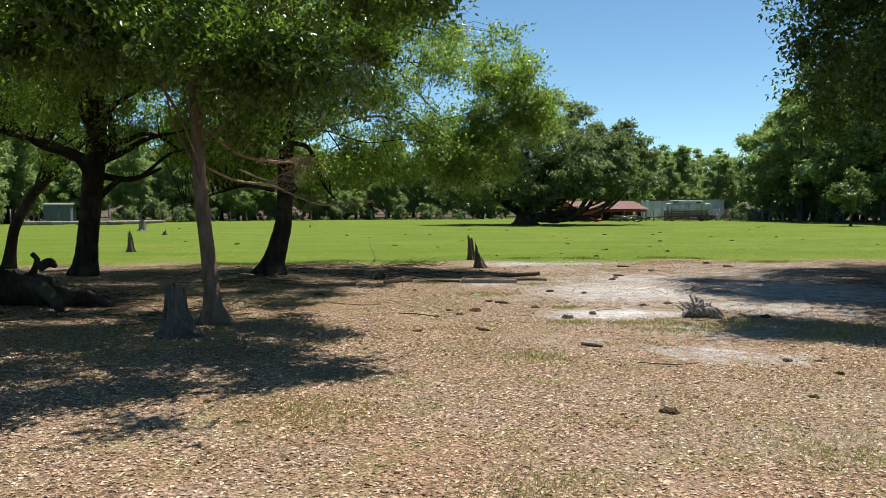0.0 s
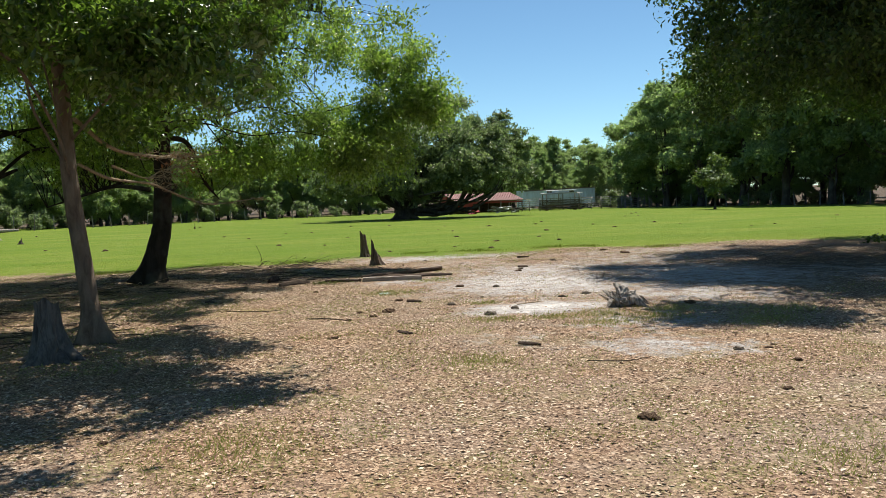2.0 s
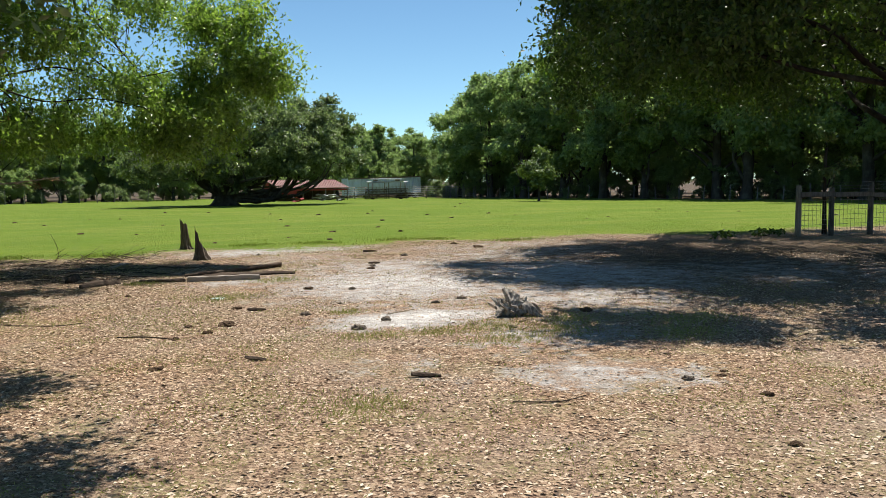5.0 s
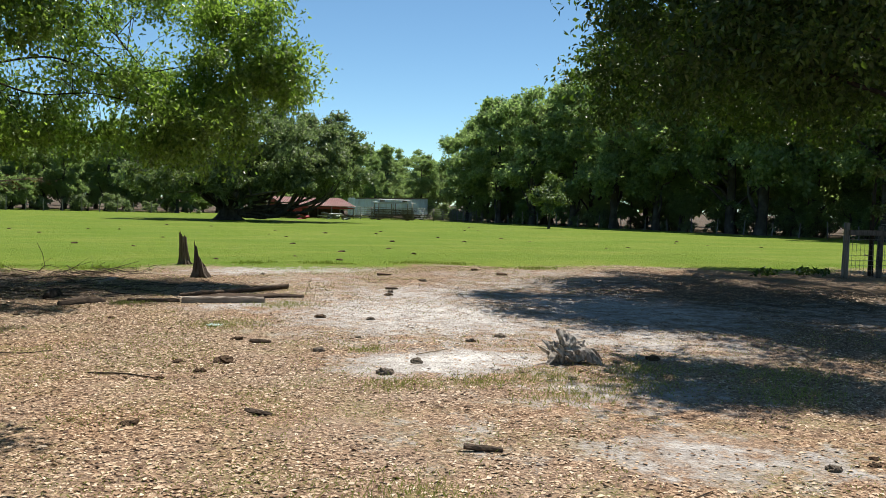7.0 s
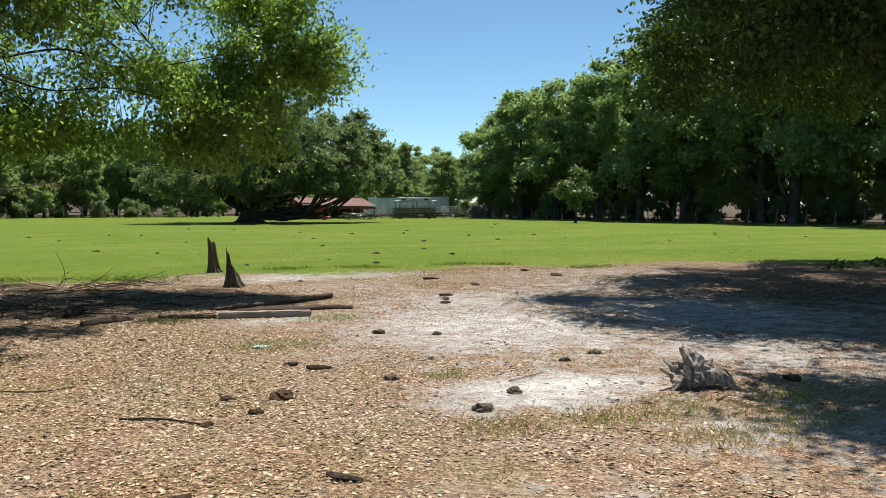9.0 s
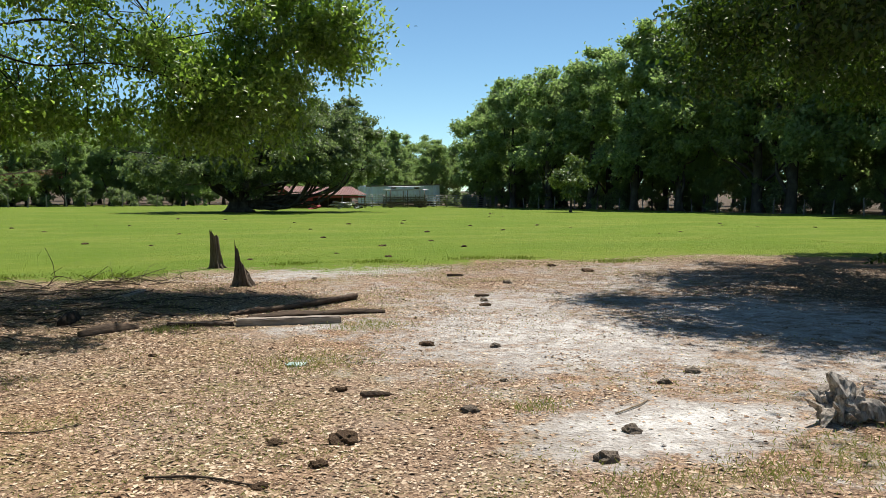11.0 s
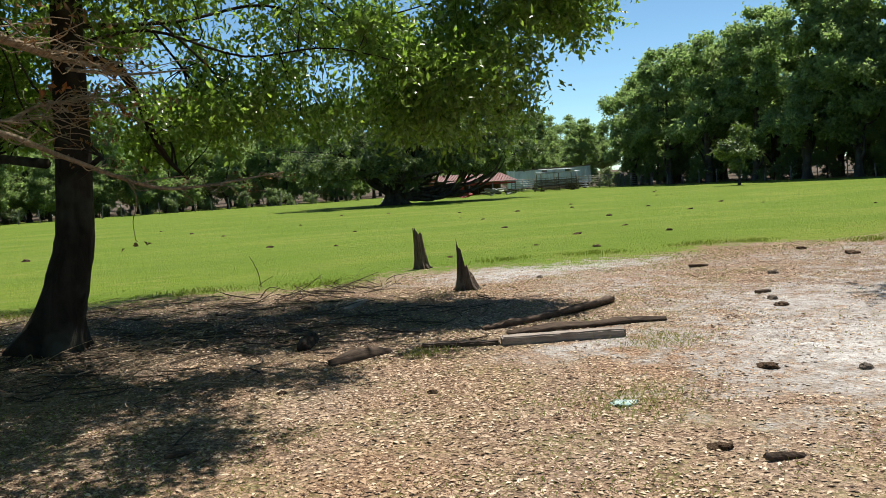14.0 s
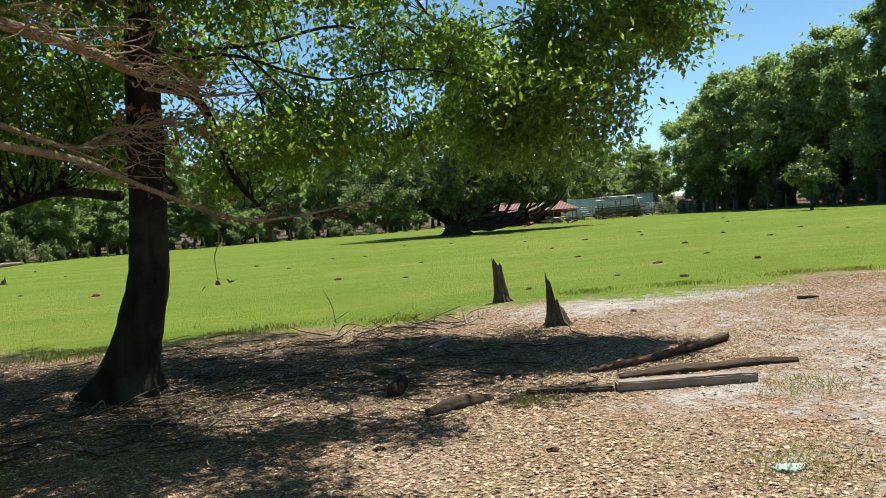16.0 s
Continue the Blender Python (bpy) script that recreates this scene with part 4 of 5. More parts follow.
def stump(name, label, at, height, r_foot, r_top, seed, material, lean=(0.0, 0.0), spike=0.5, group="", sharp=1.6, peak=None, taper=2.2):
    """A weathered stump: fluted, with a torn top and spreading roots."""
    rnd_ = np.random.default_rng(seed)
    root = thing(name, label, "stump", (at[0], at[1], gz(*at) - 0.03), 0, group)
    sides, rings = 22, 12
    ph = rnd_.uniform(0, 6.28, 5)
    if peak is not None:
        ph[0] = math.pi / 2 - radians(peak)
    torn = np.array([0.5 + 0.5 * math.sin(2 * math.pi * k / sides + ph[0]) for k in range(sides)]) ** sharp
    torn = 1 - spike * (1 - torn) - rnd_.uniform(0, 0.2, sides) * (0.4 + spike)
    verts, faces = [], []
    for i in range(rings + 1):
        t = i / rings
        for k in range(sides):
            a = 2 * math.pi * k / sides
            h = height * t * torn[k]
            u = min(1.0, h / height)
            r = r_top + (r_foot - r_top) * (1 - u) ** taper
            r *= 1 + 0.16 * math.sin(4 * a + ph[1]) * (1 - u * 0.6) + 0.09 * math.sin(7 * a + ph[2] + u * 2) + rnd_.uniform(-0.05, 0.05)
            r += r_foot * 0.5 * max(0, math.sin(3 * a + ph[3])) ** 2 * (1 - u) ** 7
            verts.append((r * math.cos(a) + lean[0] * u, r * math.sin(a) + lean[1] * u, h))
    for i in range(rings):
        for k in range(sides):
            a, b = i * sides + k, i * sides + (k + 1) % sides
            faces.append((a, b, b + sides, a + sides))
    k0 = len(verts)
    for k in range(sides):
        v = verts[rings * sides + k]
        verts.append((v[0] * 0.45 + lean[0] * 0.5, v[1] * 0.45 + lean[1] * 0.5, max(0.1, v[2] * 0.72)))
    for k in range(sides):
        a, b = rings * sides + k, rings * sides + (k + 1) % sides
        faces.append((a, b, k0 + (k + 1) % sides, k0 + k))
    faces.append(tuple(k0 + k for k in range(sides)))
    body = part("stump_body", mesh_from("stump_body", verts, faces, material), root)
    for k in range(5):
        a = 2 * math.pi * k / 5 + rnd_.uniform(-0.4, 0.4)
        c, s2 = math.cos(a), math.sin(a)
        reach = r_foot * rnd_.uniform(1.3, 2.1)
        v, f = tube([(c * r_foot * 0.5, s2 * r_foot * 0.5, height * 0.14, r_foot * 0.30), (c * r_foot, s2 * r_foot, 0.05, r_foot * 0.22), (c * reach, s2 * reach, -0.01, r_foot * 0.08)], 7, 3, 0.2, 0, seed + k)
        part("root", mesh_from("root", v, f, material, True), body)
    return root


stump("tree_stump", "dark weathered stump with a jagged pointed top", (3.70, 20.42), 0.80, 0.155, 0.045, 3, WOOD_STUMP, (-0.10, 0.0), 0.62, "stumps at the sand", 1.4, 175, 1.8)
stump("tree_stump", "narrow brown upright stump with a slanting top", (4.02, 23.6), 0.80, 0.125, 0.07, 4, WOOD_STUMP, (-0.07, 0.0), 0.16, "stumps at the sand", 1.6, 180)
stump("tree_stump", "broad grey weathered stump beside a slender tree", (-1.88, 10.39), 0.72, 0.25, 0.11, 6, WOOD_OLD, (-0.02, 0.02), 0.12)
stump("tree_stump", "broad grey stump out on the grass", (-12.7, 59.0), 0.95, 0.30, 0.17, 7, WOOD_GREY, (0, 0), 0.3, "stumps on the pasture")
stump("tree_stump", "thin pointed stump out on the grass", (-6.7, 29.3), 0.78, 0.13, 0.07, 9, WOOD_STUMP, (-0.05, 0), 0.3, "stumps on the pasture")
stump("tree_stump", "small broken stump out on the grass", (-9.3, 48.6), 0.42, 0.12, 0.05, 12, WOOD_STUMP, (0.05, 0), 0.5, "stumps on the pasture")


def root_clump():
    """The silvery upturned root: torn blades and arms of wood."""
    root = thing("root_stump", "silvery torn root stump on pale sand", "root", (5.17, 11.12, gz(5.17, 11.12) - 0.02), 0)
    rnd_ = np.random.default_rng(14)
    arms = (((0.0, 0.0, 0.0), (0.02, -0.03, 0.22), (-0.08, 0.02, 0.40), 0.12), ((0.04, 0.0, 0.05), (0.15, -0.06, 0.16), (0.26, 0.0, 0.22), 0.09), ((0, 0, 0.04), (-0.14, -0.05, 0.12), (-0.28, -0.1, 0.02), 0.08),
            ((0.0, -0.02, 0.05), (0.18, -0.17, 0.12), (0.34, -0.34, 0.0), 0.085), ((0.05, 0.03, 0.06), (0.24, 0.05, 0.2), (0.36, 0.0, 0.10), 0.06), ((0, 0.05, 0.05), (0.12, 0.2, 0.2), (0.3, 0.26, 0.16), 0.06),
            ((-0.04, 0, 0.1), (-0.12, 0.02, 0.22), (-0.13, 0.02, 0.27), 0.06), ((0.1, -0.05, 0.03), (0.3, -0.1, 0.14), (0.46, -0.14, 0.03), 0.05))
    for i, (a, b, c, r) in enumerate(arms):
        k_ = 0.84
        v, f = tube([tuple(q * k_ for q in (*a, r * 0.95)), tuple(q * k_ for q in (*b, r * 0.8)), tuple(q * k_ for q in (*c, r * 0.15))], 10, 8, 0.6, 0.0, 140 + i)
        part("root_arm", mesh_from("root_arm", v, f, WOOD_SILVER), root)
    for i in range(9):
        a, h = rnd_.uniform(0, 6.28), rnd_.uniform(0.10, 0.26)
        x, y = math.cos(a) * rnd_.uniform(0.02, 0.12), math.sin(a) * rnd_.uniform(0.02, 0.1)
        v, f = tube([(x, y, 0.0, 0.034), (x * 1.6, y * 1.5, h * 0.6, 0.03), (x * 2.6 - 0.05, y * 2.2, h, 0.005)], 7, 4, 0.9, 0.0, 170 + i)
        part("splinter", mesh_from("splinter", v, f, WOOD_SILVER), root)
    return root


root_clump()


def timber(name, label, a, b, width, height, material, seed, jitter=0.004, tilt=0.0, category="timber"):
    a, b = Vector((*a, gz(*a))), Vector((*b, gz(*b)))
    long = (b - a).length
    bm = box_bm((long, width, height), (0, 0, height / 2), 0.012, 14, jitter, seed)
    ob = new(name, mesh_from_bm(name, bm, material))
    mid = (a + b) / 2
    ob.matrix_basis = pose(mid.x, mid.y, min(a.z, b.z) - 0.012, 0, -math.degrees(math.asin((b.z - a.z) / long)) + tilt, math.degrees(math.atan2(b.y - a.y, b.x - a.x)))
    return tagged(ob, label, category)


timber("wooden_beam", "pale grey squared wooden beam lying on sand", (2.62, 16.58), (3.72, 16.32), 0.13, 0.088, WOOD_BEAM, 2)
timber("wooden_plank", "old reddish-brown plank half buried in leaves", (1.95, 16.86), (2.605, 16.6), 0.11, 0.055, WOOD_ROT, 3, 0.006, 0.0, "plank")
timber("pale_board", "short pale blue-grey board among twigs", (1.78, 19.6), (2.18, 20.2), 0.14, 0.03, WOOD_GREY, 4, 0.004, -4, "board")


def log(name, label, rows, material, seed, rough=0.16, category="log"):
    v, f = tube(rows, 11, 6, rough, 0.0, seed)
    ob = new(name, mesh_from(name, v, f, material, True))
    return tagged(ob, label, category)


def on(x, y, up, r):
    return (x, y, gz(x, y) + up, r)


log("rotten_log", "rotten brown log with a raised end", (on(2.75, 17.36, 0.0, 0.035), on(3.1, 17.44, 0.015, 0.055), on(3.5, 17.58, 0.02, 0.042), on(4.1, 17.82, 0.035, 0.046), on(4.62, 18.10, 0.05, 0.04)), WOOD_ROT, 5, 0.6)
log("rotten_log", "slim split grey-brown log beside the beam", (on(2.85, 17.0, 0.005, 0.025), on(3.3, 16.95, 0.02, 0.045), on(3.7, 16.88, 0.015, 0.036), on(4.0, 16.86, 0.02, 0.042), on(4.45, 16.75, 0.01, 0.024)), WOOD_ROT, 6, 0.6)
log("cut_log", "short cut log lying under the oak", (on(0.95, 17.4, 0.03, 0.055), on(1.03, 17.62, 0.04, 0.075), on(1.12, 17.85, 0.03, 0.06)), BARK_DARK, 7, 0.4)
log("rotten_log", "dark rotten log piece in leaf litter", (on(1.05, 16.6, 0.01, 0.035), on(1.32, 16.72, 0.025, 0.06), on(1.65, 16.84, 0.01, 0.03)), WOOD_ROT, 8, 0.4)


def fallen_trunk():
    """The dark fallen trunk with a hooked root."""
    x0, y0 = -5.0, 13.7
    root = thing("fallen_tree", "dark mossy fallen trunk with an upturned hooked root", "log", (x0, y0, gz(x0, y0)), 0)
    rows = (((-1.8, 0.4, 0.40, 0.34), (-0.9, 0.2, 0.33, 0.30), (-0.4, 0.1, 0.36, 0.31), (0.0, 0.1, 0.28, 0.26), (0.5, 0.0, 0.26, 0.23), (0.9, -0.1, 0.16, 0.17), (1.2, -0.15, 0.14, 0.14), (1.6, -0.3, 0.03, 0.06)), 0.42, 5), (((0.2, -0.3, 0.4, 0.14), (0.62, -0.55, 0.34, 0.11), (0.9, -0.75, 0.12, 0.08), (1.0, -0.85, -0.02, 0.05)), 0.2, 6)
    for r_, rough, seed in rows:
        v, f = tube(r_, 14, 6, rough, 0.0, seed)
        part("trunk" if seed == 5 else "root", mesh_from("trunk", v, f, BARK_DARK, True), root)
    v, f = tube([(0.36, -0.1, 0.52, 0.055), (0.44, -0.1, 0.72, 0.045), (0.36, -0.1, 0.84, 0.035)], 8, 5, 0.2)
    part("hooked_root", mesh_from("hooked_root", v, f, BARK_DARK, True), root)
    v, f = tube([(0.45, -0.1, 0.62, 0.07), (0.62, -0.1, 0.7, 0.075), (0.72, -0.1, 0.62, 0.03)], 8, 5, 0.2)
    part("hooked_root", mesh_from("hooked_root", v, f, BARK_DARK, True), root)
    return root


fallen_trunk()

# ---- dung, clods, bark and small litter ----


def lump_mesh(name, material, seed, flat=0.45, hollow=0.25):
    bm = bmesh.new()
    bmesh.ops.create_icosphere(bm, subdivisions=3, radius=1.0)
    off = Vector((seed * 3.1, seed * 1.7, 0.4))
    for v in bm.verts:
        n = noise.noise(v.co * 1.6 + off) * 0.42 + noise.noise(v.co * 4.1 + off) * 0.2 + noise.noise(v.co * 9 + off) * 0.16
        v.co *= 1 + n
        d = math.hypot(v.co.x, v.co.y)
        v.co.z = v.co.z * flat - (hollow * math.exp(-d * d * 5) if v.co.z > 0 else 0)
        v.co.z = max(v.co.z, -0.12)
    return mesh_from_bm(name, bm, material)


DUNG_MESH = [lump_mesh("dung_pat", DUNG, k, 0.42, 0.15) for k in range(4)]
CLOD_MESH = [lump_mesh("clod", ROCK, 10 + k, 0.55, 0.1) for k in range(3)]


def lay(mesh, name, label, category, x, y, size, group, k=0):
    ob = new(name, mesh)
    ob.matrix_basis = pose(x, y, gz(x, y) + size * 0.06, 0, 0, k * 77.0) @ Matrix.Diagonal((size, size * (0.75 + 0.08 * (k % 4)), size * (1.05 + 0.15 * (k % 3)), 1))
    return tagged(ob, label, category, group)


for k, (x, y, r) in enumerate(((1.1, 10.24, 0.095), (2.16, 12.17, 0.15), (1.87, 11.79, 0.08), (1.78, 12.29, 0.075), (2.59, 13.37, 0.10), (1.5, 11.61, 0.07), (2.63, 5.89, 0.12), (4.05, 6.24, 0.06), (4.86, 7.14, 0.075),
                               (4.98, 7.70, 0.055), (6.16, 10.96, 0.13), (-1, 6.74, 0.05), (0.41, 4.74, 0.03), (3.98, 14.68, 0.12), (1.56, 15.33, 0.06), (5.88, 16.8, 0.11), (10.1, 20.2, 0.17), (10.0, 21.2, 0.14), (5.1, 7.79, 0.05), (0.55, 15.9, 0.06))):
    lay(DUNG_MESH[k % 4], "dung_pat", "dark dry dung pat among fallen leaves", "dung", x, y, r * 0.66, "dung pats", k)
for k, (x, y, r) in enumerate(((3.30, 11.13, 0.115), (3.78, 11.50, 0.09), (3.14, 12.38, 0.085), (5.39, 12.63, 0.09), (4.90, 12.42, 0.08), (4.51, 14.30, 0.075), (3.84, 13.07, 0.05), (4.78, 10.44, 0.06), (6.09, 17.2, 0.09), (4.66, 7.74, 0.07), (5.0, 20.9, 0.07), (7.6, 19.0, 0.1))):
    lay(CLOD_MESH[k % 3], "dirt_clod", "grey-brown dry clod lying on the sand", "clod", x, y, r * 0.7, "clods on the sand", k)
spots = [(9.64, 28.62), (5.03, 25.06), (14.52, 35.66), (7.38, 26.2), (18.06, 36.0), (22.65, 40.4), (5.9, 37.6), (8.14, 24.9), (11.43, 27.3), (4.12, 47.0), (11.3, 42.1), (22.15, 37.1), (22.27, 31.7), (19.3, 40.8), (3.95, 31.0), (9.6, 33.3), (31.9, 35.7), (17.8, 44.9)]
spots += [(rnd.uniform(-14, 38), rnd.uniform(26, 66)) for _ in range(28)]
for k, (x, y) in enumerate(spots):
    lay(DUNG_MESH[k % 4], "dung_pat", "dark dung pat on the short pasture grass", "dung", x, y, rnd.uniform(0.05, 0.12), "dung pats on the pasture", k)


def bark_piece(x, y, long, turn, k):
    """A split chunk of rotten branch, thick at one end."""
    c, s2 = math.cos(radians(turn)) * long / 2, math.sin(radians(turn)) * long / 2
    v, f = tube([on(x - c, y - s2, 0.03, long * 0.07), on(x - c * 0.4, y - s2 * 0.4, 0.022, long * 0.085), on(x + c * 0.3, y + s2 * 0.3, 0.018, long * 0.075), on(x + c, y + s2, 0.012, long * 0.045)], 8, 4, 0.35, 0, k)
    tagged(new("bark_piece", mesh_from("bark_piece", v, f, WOOD_ROT)), "dark rotten branch chunk on dry leaves", "branch", "bark pieces")


for k, (x, y, l, a) in enumerate(((2.93, 8.84, 0.24, -25), (1.92, 10.16, 0.2, -40), (2.75, 13.07, 0.22, -10), (6.3, 17.6, 0.25, 10), (7.4, 20.4, 0.3, -10), (-0.2, 14.7, 0.2, 30))):
    bark_piece(x, y, l, a, k)


def plastic_scrap():
    bm = bmesh.new()
    n = 9
    g = [[bm.verts.new(((i / 8 - 0.5) * 0.17, (j / 8 - 0.5) * 0.15, 0.014 + 0.028 * noise.noise(Vector((i * 0.6, j * 0.7, 3.3))))) for j in range(n)] for i in range(n)]
    for i in range(n - 1):
        for j in range(n - 1):
            if (i, j) not in ((0, 0), (7, 7), (0, 7), (7, 0)):
                bm.faces.new((g[i][j], g[i + 1][j], g[i + 1][j + 1], g[i][j + 1]))
    bmesh.ops.solidify(bm, geom=bm.faces[:], thickness=0.004)
    ob = new("plastic_scrap", mesh_from_bm("plastic_scrap", bm, PLASTIC, True))
    ob.matrix_basis = pose(2.58, 14.38, gz(2.58, 14.38), 0, 0, 20)
    tagged(ob, "crumpled pale turquoise plastic scrap on leaves", "litter")


plastic_scrap()


def stick(rows, material=TWIG_DARK, label="thin dry stick lying on the leaf litter", group="sticks"):
    v, f = tube(rows, 6, 5, 0.12)
    tagged(new("stick", mesh_from("stick", v, f, material, True)), label, "stick", group)


stick((on(1.0, 11.99, 0.012, 0.007), on(1.26, 11.87, 0.012, 0.007), on(1.47, 11.63, 0.01, 0.005)))
stick((on(0.0, 13.53, 0.01, 0.005), on(0.5, 13.19, 0.01, 0.005), on(0.8, 13.24, 0.01, 0.003)))
stick((on(3.95, 11.85, 0.01, 0.006), on(4.25, 11.96, 0.012, 0.006), on(4.4, 12.05, 0.01, 0.004)), TWIG)
stick((on(5.0, 10.64, 0.015, 0.008), on(5.2, 10.74, 0.015, 0.006)), TWIG)
stick((on(3.1, 7.84, 0.01, 0.005), on(3.4, 7.69, 0.01, 0.005), on(3.7, 7.74, 0.01, 0.003)))
stick((on(1.2, 23.2, 0.0, 0.006), on(1.16, 23.2, 0.25, 0.005), on(1.05, 23.2, 0.5, 0.003)), TWIG_DARK, "thin upright dry stem at the grass edge")


def brush(name, label, spots_, n, seed, long=(0.4, 1.2), lift=0.18, material=TWIG_DARK):
    """A heap of fallen twigs."""
    rng = np.random.default_rng(seed)
    pieces = []
    for _ in range(n):
        cx, cy, s = spots_[rng.integers(len(spots_))]
        x, y = rng.normal(cx, s), rng.normal(cy, s * 0.7)
        a, l = rng.uniform(0, 6.28), rng.uniform(*long)
        h = abs(rng.normal(0, lift)) + 0.01
        dx, dy = math.cos(a) * l / 2, math.sin(a) * l / 2
        r = rng.uniform(0.003, 0.009)
        h2 = max(0.01, h + rng.normal(0, lift))
        pieces.append(tube([on(x - dx, y - dy, 0.015, r), on(x + rng.normal(0, 0.06), y + rng.normal(0, 0.06), h * 0.7, r * 0.8), on(x + dx, y + dy, h2, r * 0.4)], 5, 3))
    ob = new(name, mesh_from(name, *join(pieces), material))
    tagged(ob, label, "brushwood", kind="stuff")


brush("brush_pile", "tangle of bare fallen branches under the oak", ((1.9, 21.3, 0.5), (2.3, 21.6, 0.5), (1.3, 21.2, 0.7)), 64, 5, (0.3, 0.95), 0.10)
brush("fallen_twigs", "scattered fallen twigs on shaded soil", ((0.4, 19.3, 1.3), (-1.0, 17.6, 1.0), (1.5, 18.6, 1.0), (-2.5, 18.0, 1.2), (-1.0, 20.8, 1.2)), 420, 6, (0.15, 0.6), 0.02)
brush("fallen_twigs", "pale fallen twigs at the foot of the oak", ((-1.2, 18.0, 0.5), (-0.3, 18.6, 0.5), (0.5, 20.3, 1.0), (-0.6, 16.9, 0.8)), 150, 7, (0.2, 0.8), 0.05, TWIG)
brush("fallen_twigs", "scattered fallen twigs beside the fallen trunk", ((-3.4, 15.0, 1.0), (-2.6, 12.2, 0.8), (-4.4, 12.4, 1.0), (-3.3, 13.8, 0.4)), 260, 9, (0.15, 0.6), 0.03)

# ---- fence by the shady oak ----


def wire_fence():
    root = thing("fence", "grey wooden post fence with top rail and wire mesh", "fence", (18.65, 18.1, 0), 0)
    posts = ((0.0, 0.0, 1.36, 0.075), (1.38, 0.05, 1.30, 0.07), (2.95, 0.0, 1.42, 0.075), (4.9, -0.1, 1.35, 0.075), (7.0, -0.2, 1.35, 0.075), (9.2, -0.3, 1.35, 0.07))
    for k, (x, y, h, r) in enumerate(posts):
        z = gz(18.65 + x, 18.1 + y)
        v, f = tube([(x, y, z - 0.1, r * 1.05), (x + 0.01, y, z + h * 0.5, r), (x, y, z + h, r * 0.92)], 10, 3, 0.06, 0, k)
        # darker wood past the first post, and on rails, stands in for the oak's shade
        part("post", mesh_from("post", v, f, WOOD_GREY if k == 0 else WOOD_OLD, True), root)
    for k in range(5):
        a, b = posts[k], posts[k + 1]
        mid = ((a[0] + b[0]) / 2, (a[1] + b[1]) / 2 - 0.09, gz(18.65 + a[0], 18.1) + 1.12 - 0.01 * k)
        box("rail", (b[0] - a[0] + 0.02, 0.045, 0.13), mid, WOOD_OLD, root, "", 0.008, (0, 0, math.degrees(math.atan2(b[1] - a[1], b[0] - a[0]))))
    z = gz(20.0, 18.1)
    pieces = []
    for i in range(62):
        x = 0.05 + i * 0.15
        pieces.append(tube([(x, 0.09 - x * 0.033, z + 0.02, 0.0045), (x, 0.09 - x * 0.033, z + 0.98, 0.0045)], 4, 1))
    for j in range(8):
        pieces.append(tube([(0.0, 0.09, z + 0.05 + j * 0.13, 0.0045), (9.2, -0.21, z + 0.05 + j * 0.13, 0.0045)], 4, 1))
    part("wire_mesh", mesh_from("wire_mesh", *join(pieces), GALV), root, "rusty square wire mesh")
    for j in range(3):
        rod("wire", (1.38, 0.05, z + 1.26 + j * 0.09), (9.2, -0.3, z + 1.26 + j * 0.09), 0.005, GALV, root, 5)
    return root


wire_fence()
sapling = tree("sapling", "small tree with pale leaves beside the fence", foot(20.35, 18.6), ((0, 0, 0, 0.07), (-0.02, 0, 0.8, 0.055), (-0.05, 0, 1.6, 0.05), (0.0, 0, 2.4, 0.03)),
               ((0.5, -0.2, 1.75, 0.75, 0.5, 0.4, 1.0), (-0.2, 0, 2.5, 0.5, 0.5, 0.5, 0.6)), 46, 22, (0.1, 0.1, 0.08), 0.12, LEAF_PALE, BARK_DARK, 95, limbs=4, twigs=16, flare=0.3, limb_from=(0.5, 1.0), slim=0.5)
for k, (x, y) in enumerate(((16.6, 18.9), (17.9, 18.5), (18.4, 18.8))):
    rng = np.random.default_rng(200 + k)
    weed = thing("weed", "low dark-green leafy weed in the shade", "weed", (x, y, gz(x, y)), 0, "weeds by the fence")
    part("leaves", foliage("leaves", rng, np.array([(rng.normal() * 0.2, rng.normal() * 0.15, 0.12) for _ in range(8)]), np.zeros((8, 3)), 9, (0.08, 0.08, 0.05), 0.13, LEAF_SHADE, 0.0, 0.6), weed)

# ---- yard: trailer, roofed shed, panels and heaps ----


